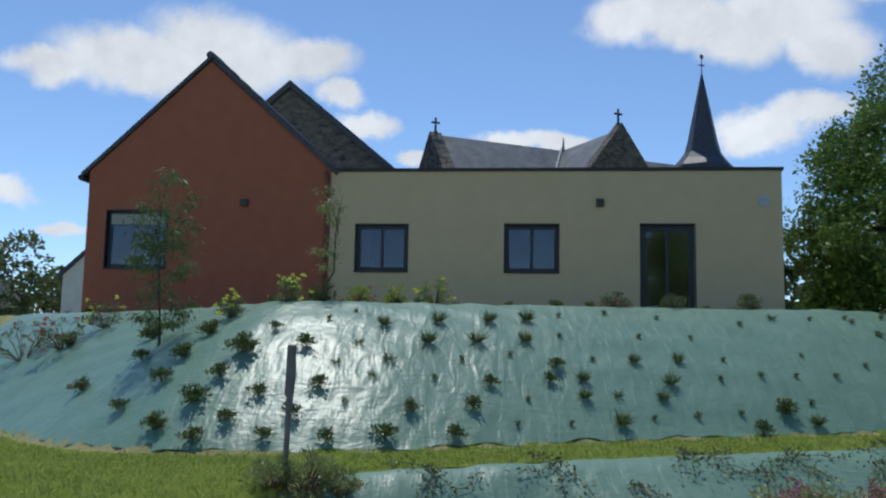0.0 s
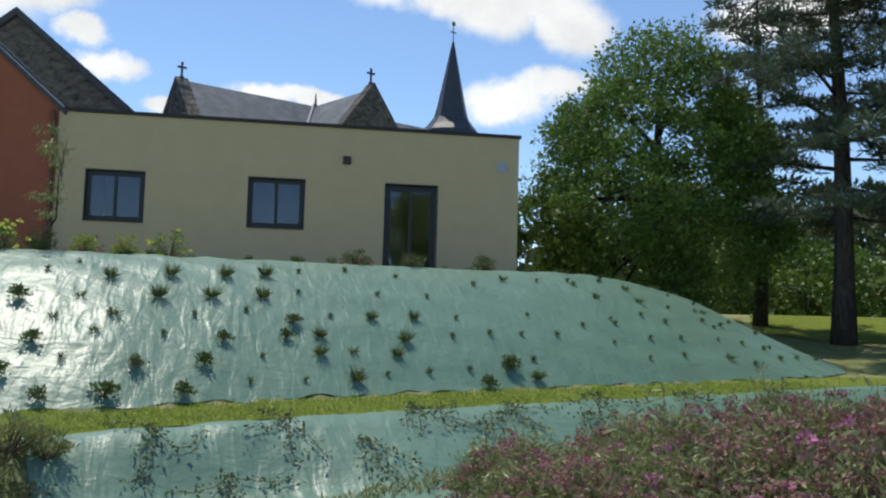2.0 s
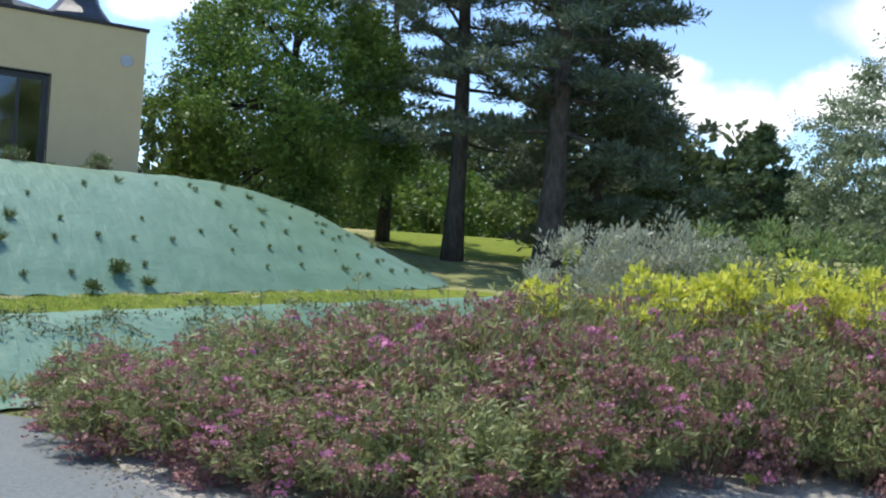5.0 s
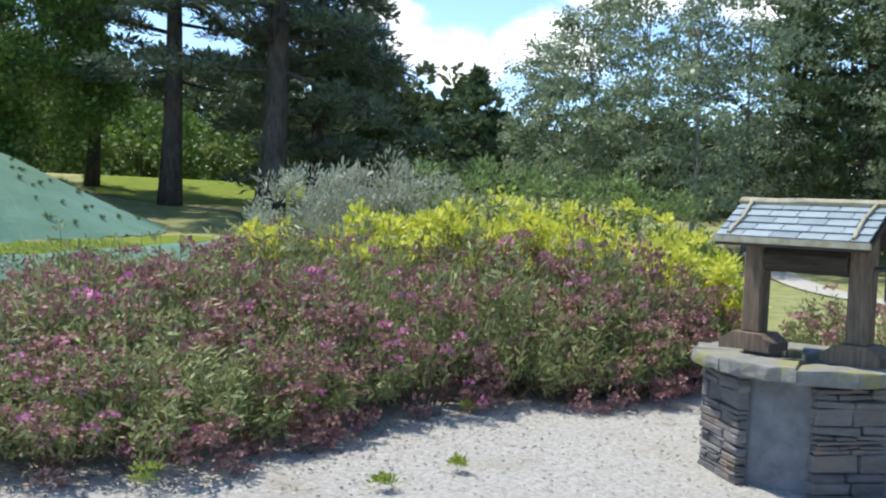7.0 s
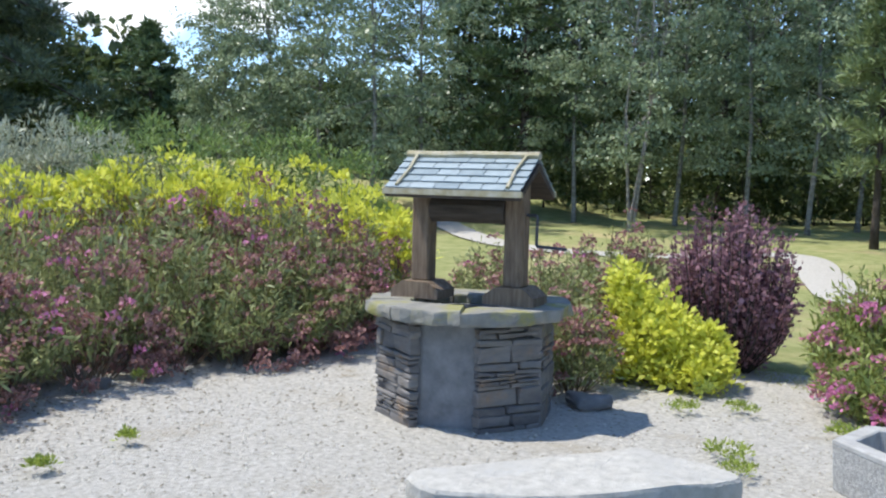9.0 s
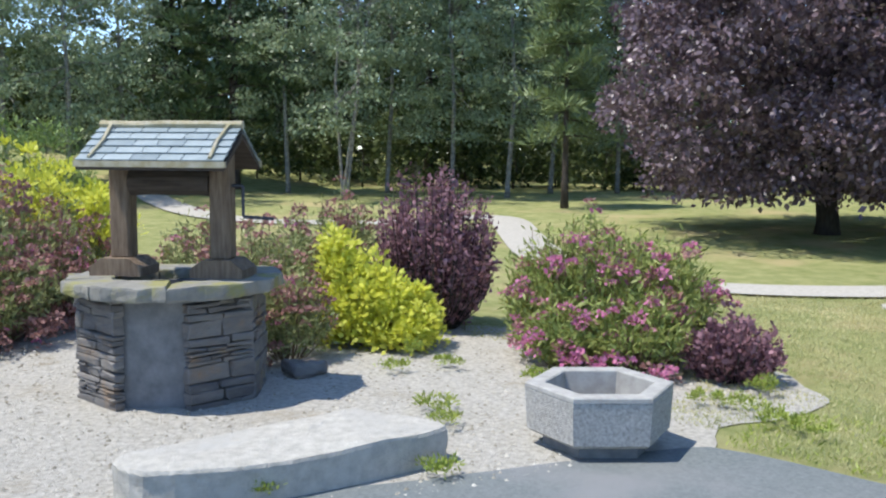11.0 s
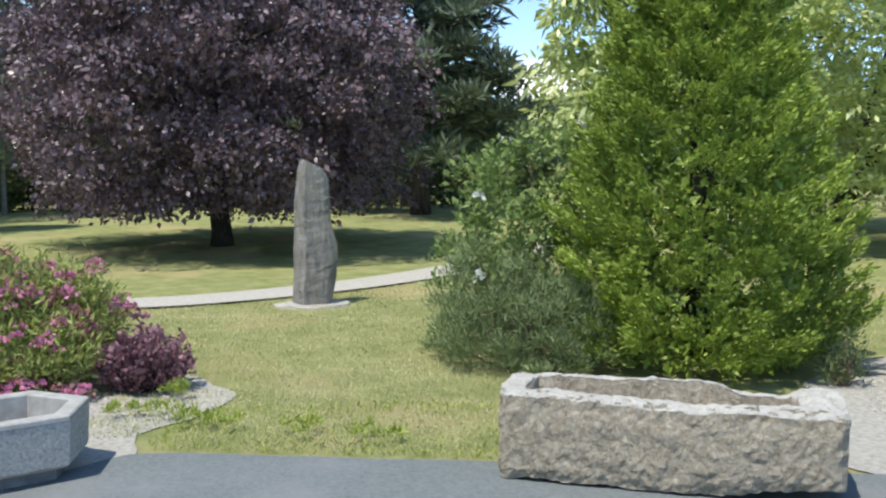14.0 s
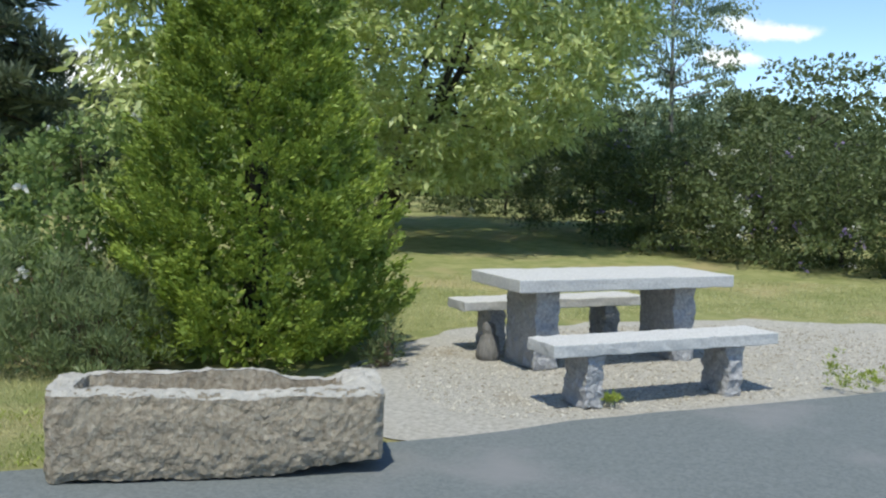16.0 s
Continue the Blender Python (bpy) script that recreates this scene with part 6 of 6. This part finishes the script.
# spiky tufts
TUFTS = [(-1.11, 13.06, 0.10), (-0.49, 12.81, 0.11), (-0.35, 13.49, 0.11), (0.2, 13.13, 0.11), (0.4, 13.83, 0.11), (0.98, 14.15, 0.12), (0.9, 13.43, 0.11), (2.48, 13.48, 0.09), (3.18, 13.73, 0.09), (2.93, 13.15, 0.11), (2.05, 12.12, 0.11),
         (1.65, 12.79, 0.09), (1.61, 12.41, 0.09), (2.73, 12.78, 0.09), (4.9, 12.95, 0.10), (5.25, 15.64, 0.07), (-0.98, 12.18, 0.08), (-1.17, 11.8, 0.06), (-1.64, 11.94, 0.06), (-1.4, 12.44, 0.06), (2.09, 12.61, 0.07)]
# tiny sprigs in their slits
SPRIGS = [(-1.87, 12.97), (-1.54, 13.38), (-1.45, 11.28), (-0.38, 12.05), (-0.02, 12.6), (0.66, 12.97), (0.83, 12.12), (0.66, 11.63), (1.44, 13.75), (1.85, 13.29), (2.71, 14.21), (3.56, 14.43), (3.92, 13.98), (3.73, 13.48), (4.4, 13.73), (4.97, 13.88), (3.82, 12.85),
          (3.15, 12.6), (2.52, 12.38), (1.36, 11.88), (4.97, 13.34), (5.64, 14.04), (6.26, 14.43), (6.95, 15.49), (3.16, 15.0), (2.31, 14.94), (1.52, 14.51), (5.96, 15.82), (6.65, 16.03), (6.96, 14.65), (6.69, 14.11), (4.57, 15.19), (5.27, 14.43)]
for k, (x, y, r) in enumerate(BUSHLETS):
    set_plant(KINDS[5] if k % 9 == 7 else KINDS[3] if r > 0.14 else KINDS[2], x, y, r / (0.17 if r > 0.14 and k % 9 != 7 else 0.135))
for k, (x, y, r) in enumerate(TUFTS):
    set_plant(KINDS[0] if r > 0.085 else KINDS[1], x, y, r / (0.13 if r > 0.085 else 0.09))
for x, y in SPRIGS:
    set_plant(KINDS[4], x, y, 0.62 + 0.25 * RNG.random())
# rows of small sprigs round the end of the bank
for row, depth in enumerate((0.45, 0.95, 1.5, 2.05, 2.6, 3.1)):
    for u in np.arange(7.4, 15.5, 0.74):
        ux = u + 0.37 * (row % 2) + 0.12 * RNG.normal()
        if ux < 11.2:
            x = ux - 0.30 * depth
            ys = np.linspace(9.5, 20, 240)
            dd = depth_in(MOUND, np.full(240, x), ys)
        else:
            y0 = 14.9 + (ux - 11.2) * 1.1
            ys = np.linspace(13.5, 8, 240)
            dd = depth_in(MOUND, ys, np.full(240, y0))
        hit = np.argmax(dd > depth + 0.10 * RNG.normal())
        if dd[hit] > 0:
            x, y = (x, ys[hit]) if ux < 11.2 else (ys[hit], y0)
            set_plant(KINDS[4] if RNG.random() < 0.8 else KINDS[1], float(x), float(y), 0.6 + 0.3 * RNG.random())
# along the top of the bank
for u in np.arange(-8, 10.5, 0.62):
    x = u + 0.15 * RNG.normal()
    ys = np.linspace(10, 21, 260)
    dd = depth_in(MOUND, np.full(260, x), ys)
    y = float(ys[np.argmax(dd > 3.5 + 0.4 * RNG.random())])
    kind = KINDS[3] if x < 2 and RNG.random() < 0.6 else KINDS[int(RNG.integers(0, 3))]
    set_plant(kind, float(x), y, 0.4 + 0.3 * RNG.random())
for az, d, h, r, mat, fl in [(-11.3, 14.2, 0.36, 0.2, L_ROSE, L_YELLOW), (-9.2, 14.4, 0.34, 0.18, L_HEDGE, None), (-2.2, 15.2, 0.45, 0.26, L_ROSE, L_YELLOW), (-6.9, 14.8, 0.30, 0.18, L_WEED, L_FADED), (-14.5, 14.0, 0.3, 0.2, L_HEDGE, L_YELLOW), (-23.5, 17, 0.55, 0.5, L_HEDGE, L_REDFL), (-25.5, 17.5, 0.6, 0.55, L_HEDGE, L_REDFL), (-21.2, 17.2, 0.5, 0.4, L_HEDGE, L_YELLOW), (12.5, 16.4, 0.25, 0.2, L_HEDGE, None), (17.0, 17.4, 0.28, 0.2, L_TUFT, None), (9.0, 16.0, 0.25, 0.2, L_HEDGE, L_FADED), (-4.6, 15.0, 0.36, 0.16, L_WEED, None)]:
    shrub("border_plant", "small flowering plant along the top of the bank", at(az, d), h, r, mat, clumps=26, clump=0.09, per=40, size=0.04, aspect=0.35, flower=[(fl, 0.5)] if fl else None, flower_size=0.03, flower_radius=0.03, group="plants along the top of the bank")
for az, d, h, r in [(-18.6, 14.2, 2.55, 0.5), (-9.1, 14.6, 2.0, 0.22)]:
    broad_tree("sapling", "slender sapling with thin drooping leaves", at(az, d), h, lambda s, r=r: r * dome(0.2 + 0.7 * s), L_TUFT if r > 0.3 else L_SPIRAEA, M_BARK, clumps=95 if r > 0.3 else 16, radius=0.18, per=48, size=0.07, low=0.12, trunk=0.018, droop=1.5, inner=0.1, aspect=0.22, twigs=14, hollow=0.1, group="saplings")
# trailing plants on the low bank
for i in range(14):
    u = -1.1 + i * 0.68 + 0.1 * RNG.normal()
    ys = np.linspace(6.5, 14, 200)
    dd = depth_in(TERRACE, np.full(200, u), ys)
    y = float(ys[np.argmax(dd > (-0.15 if i % 2 else -0.55) + 0.12 * RNG.normal())])
    ob = thing("trailing_plant", Matrix.Translation((u, y, bank_normal_lift(u, y))), "straggling dark creeper on the low plastic-covered bank", "plant", "creepers on the low bank")
    pts = []
    wood = Mesh()
    for s in range(4):
        a = -1.57 + RNG.normal() * 0.7
        p = [(0.0, 0.0)]
        for j in range(7):
            a += RNG.normal() * 0.35
            p.append((p[-1][0] + math.cos(a) * 0.085, p[-1][1] + math.sin(a) * 0.085))
        line = [(px, py, bank_normal_lift(u + px, y + py) - bank_normal_lift(u, y) + 0.03 + 0.03 * RNG.random()) for px, py in p]
        wood.tube(line, [0.0035] * 8, 4, False)
        pts += [q for q in line for _ in range(7)]
    part("stem", wood, M_WOOD, ob)
    pts = np.array(pts) + RNG.normal(size=(len(pts), 3)) * np.array([0.05, 0.04, 0.02])
    quads("foliage", leaves(pts, 0.042, 0.5, np.tile([0, -0.5, 0.3], (len(pts), 1)), 0.9), L_HEDGE, ob)
for ob in KINDS:
    for o in (*ob.children_recursive, ob):
        bpy.data.objects.remove(o)


# ---- grass and weeds ----
def blades(name, label, outline, n, length, mat, keep_edge=None, lift=0.0):
    poly = np.array(outline, float)
    lo, hi = poly.min(0), poly.max(0)
    x, y = lo[0] + (hi[0] - lo[0]) * RNG.random(n * 3), lo[1] + (hi[1] - lo[1]) * RNG.random(n * 3)
    d = depth_in(poly, x, y)
    ok = d > 0
    if keep_edge:
        ok &= RNG.random(len(x)) < np.exp(-d / keep_edge)
    x, y = x[ok][:n], y[ok][:n]
    p = np.stack([x, y, land(x, y) + lift], 1)
    ob = quads(name, leaves(p, length, 0.16, np.tile([0, 0, 1.0], (len(p), 1)), 0.75), mat)
    return tagged(ob, label, "grass", kind="stuff")


blades("lawn_grass", "short sunburnt lawn grass", [(6.5, -2.9), (7.2, -2.6), (9.0, -1.2), (11.2, -2.2), (10.8, -8.5), (6.0, -6.5), (5.2, -4.6), (3.95, -3.2), (5.2, -1.9)], 60000, 0.03, L_LAWN, None)
blades("edge_grass", "longer grass along the asphalt edge", [(5.25, -1.75), (5.9, -2.3), (5.2, -3.6), (4.1, -4.6), (3.9, -3.2)], 3500, 0.04, L_WEED, 0.2)
blades("strip_grass", "mown grass between the banks", [(-6.5, 6.6), (-4.4, 5.8), (-2.7, 6.7), (-1.8, 7.8), (-1.5, 8.7), (1.0, 9.7), (3.0, 10.5), (6.1, 11.3), (9.5, 12.3), (9.8, 14.1), (7.3, 13.4), (4.1, 12.6), (1.3, 11.65), (-1.7, 10.4), (-4.4, 10.5), (-6.6, 13)], 30000, 0.055, L_WEED)
blades("fringe_grass", "thin grass creeping over the edge of the gravel", [(5.5, -1.8), (6.2, -2.7), (7.3, -2.5), (8.7, -1.1), (9.0, -0.4), (8.3, -0.5), (7.0, -1.8), (6.5, -2.0), (5.8, -1.5)], 7000, 0.03, L_LAWN, None)
blades("table_lawn_grass", "short lawn grass beyond the table", [(4.3, -7.8), (2.2, -10.9), (-2, -12), (-2, -15), (4, -14.5), (7.5, -11)], 30000, 0.036, L_LAWN)
blades("verge_grass", "dry grass at the foot of the low bank", [(-1.2, 7.35), (1.4, 8.5), (2.6, 9.0), (2.5, 8.7), (1.4, 8.25), (-0.9, 7.1)], 2600, 0.10, L_GRASSBLADE)
for x, y, h, r in [(0.35, -7.35, 0.42, 0.14), (0.2, -7.5, 0.20, 0.26), (5.85, -2.1, 0.12, 0.2), (5.4, -2.3, 0.10, 0.18), (5.0, -2.6, 0.08, 0.2), (6.25, -2.35, 0.2, 0.1), (4.6, -2.9, 0.06, 0.2), (0.0, -7.8, 0.16, 0.3), (6.0, -1.9, 0.16, 0.12), (5.55, -0.25, 0.08, 0.14), (5.9, -0.2, 0.07, 0.16), (5.1, -0.1, 0.10, 0.12), (4.75, -0.2, 0.09, 0.12), (4.45, 0.6, 0.08, 0.1), (7.4, -0.05, 0.18, 0.08), (4.3, 3.2, 0.04, 0.06), (6.3, 3.95, 0.10, 0.08), (3.4, 4.1, 0.22, 0.12), (6.9, 0.1, 0.06, 0.14), (7.0, -0.3, 0.05, 0.16), (5.6, -2.15, 0.08, 0.16), (1.7, -6.0, 0.06, 0.08), (6.6, -0.9, 0.05, 0.12), (4.9, 3.1, 0.04, 0.05)]:
    shrub("weed", "small green weed growing in the gravel", ground_at(x, y), h * 0.8, r * 0.7, L_WEED, clumps=14, clump=0.04, per=22, size=0.03, aspect=0.3, upright=0.8, category="weed", group="weeds in the gravel", stems=False)


def litter(name, label, outline, n, edge):
    poly = np.array(outline, float)
    lo, hi = poly.min(0), poly.max(0)
    x, y = lo[0] + (hi[0] - lo[0]) * RNG.random(n * 4), lo[1] + (hi[1] - lo[1]) * RNG.random(n * 4)
    d = depth_in(BED, x, y)
    ok = (depth_in(poly, x, y) > 0) & (RNG.random(len(x)) < np.exp(-np.abs(d) / edge))
    x, y = x[ok][:n], y[ok][:n]
    p = np.stack([x, y, land(x, y) + 0.016], 1)
    a = RNG.random(len(x)) * 6.28
    flat = np.stack([np.cos(a), np.sin(a), 0.12 + 0 * a], 1)
    side = np.stack([-np.sin(a), np.cos(a), 0 * a], 1)
    s = 0.018 + 0.022 * RNG.random((len(x), 1))
    v = np.stack([p, p + flat * s * 0.5 + side * s * 0.25, p + flat * s, p + flat * s * 0.5 - side * s * 0.25], 1)
    return tagged(quads(name, v, L_LITTER), label, "litter", kind="stuff")


litter("leaf_litter", "dry leaf litter along the edge of the flower bed", [(2.0, 7.0), (2.0, 3.5), (4, 2.5), (8, 1.8), (10, 2.6), (10, 5), (6, 6), (3, 7)], 5200, 0.32)


# ---- loose stones on the gravel ----
def pebbles(name, outline, n, label):
    poly = chaikin(outline, 2)
    lo, hi = poly.min(0), poly.max(0)
    x, y = lo[0] + (hi[0] - lo[0]) * RNG.random(n * 3), lo[1] + (hi[1] - lo[1]) * RNG.random(n * 3)
    ok = depth_in(poly, x, y) > 0.05
    x, y = x[ok][:n], y[ok][:n]
    m = len(x)
    base = np.array([(1, 0, 0), (0.3, 0.95, 0), (-0.8, 0.6, 0), (-0.8, -0.6, 0), (0.3, -0.95, 0), (0.1, 0, 0.8)])
    s = 0.005 + 0.012 * RNG.random((m, 1, 1)) ** 3
    a = RNG.random(m) * 6.28
    c, sn = np.cos(a)[:, None], np.sin(a)[:, None]
    v = np.stack([base[:, 0] * c - base[:, 1] * sn, base[:, 0] * sn + base[:, 1] * c, np.broadcast_to(base[:, 2], (m, 6))], -1) * s
    v += np.stack([x, y, land(x, y) + 0.01], 1)[:, None]
    f = np.array([(0, 1, 5), (1, 2, 5), (2, 3, 5), (3, 4, 5), (4, 0, 5)])
    me = bpy.data.meshes.new(name)
    me.from_pydata(v.reshape(-1, 3).tolist(), [], (f[None] + 6 * np.arange(m)[:, None, None]).reshape(-1, 3).tolist())
    me.materials.append(M_PEBBLE)
    return tagged(new(name, me), label, "gravel", kind="stuff")


M_PEBBLE = material("pebble", (0.20, 0.18, 0.14), (0.58, 0.55, 0.48), scale=3, rough=0.9, bump=0, island=0.9)
pebbles("loose_gravel", [(2.6, 5.2), (5.4, 4.6), (7.5, 3.2), (9.0, 1.2), (8.5, -0.8), (6.6, -2.7), (5.5, -1.7), (4.7, -0.8), (4.2, 0.6), (3.4, 2.4), (2.6, 4.0)], 7000, "loose stones on the pale gravel yard")
pebbles("loose_gravel", [(2.5, -4.6), (4.2, -7.4), (2.0, -10.5), (-2.0, -11.0), (0.4, -7.2)], 14000, "loose stones under the picnic table")

shrub("silver_shrub", "small grey-leaved sprig at the foot of the thuja", at(151.0, 7.25), 0.42, 0.13, L_HEDGE, clumps=16, clump=0.09, per=40, size=0.05, aspect=0.3)
x, y, z = at(127.5, 30)
pole = thing("white_pole", Matrix.Translation((x, y, z)), "thin white pole at the far edge of the lawn", "pole")
part("shaft", Mesh().tube([(0, 0, -0.1), (0, 0, 1.7)], [0.04, 0.04], 8), M_WHITE, pole)
for x, y, h, r in [(-1.42, 8.12, 0.30, 0.22), (-1.72, 8.0, 0.20, 0.18), (-1.15, 8.2, 0.22, 0.16), (-1.5, 7.75, 0.16, 0.2)]:
    shrub("dry_weed", "dry brownish weeds round the foot of the post", ground_at(x, y), h, r, L_SPIRAEA, clumps=24, clump=0.07, per=46, size=0.05, aspect=0.2, upright=0.7, category="weed", group="weeds at the post")
x, y, z = at(-4.75, 15.6)
pipe = thing("red_pipe", Matrix.Translation((x, y, z)), "bent red plastic pipe end standing by the wall", "pipe")
part("pipe", Mesh().tube([(-0.12, 0, -0.05), (-0.10, 0, 0.10), (-0.02, 0, 0.24), (0.06, 0, 0.30), (0.10, 0, 0.30)], [0.022] * 5, 8), M_REDPIPE, pipe, smooth=True)
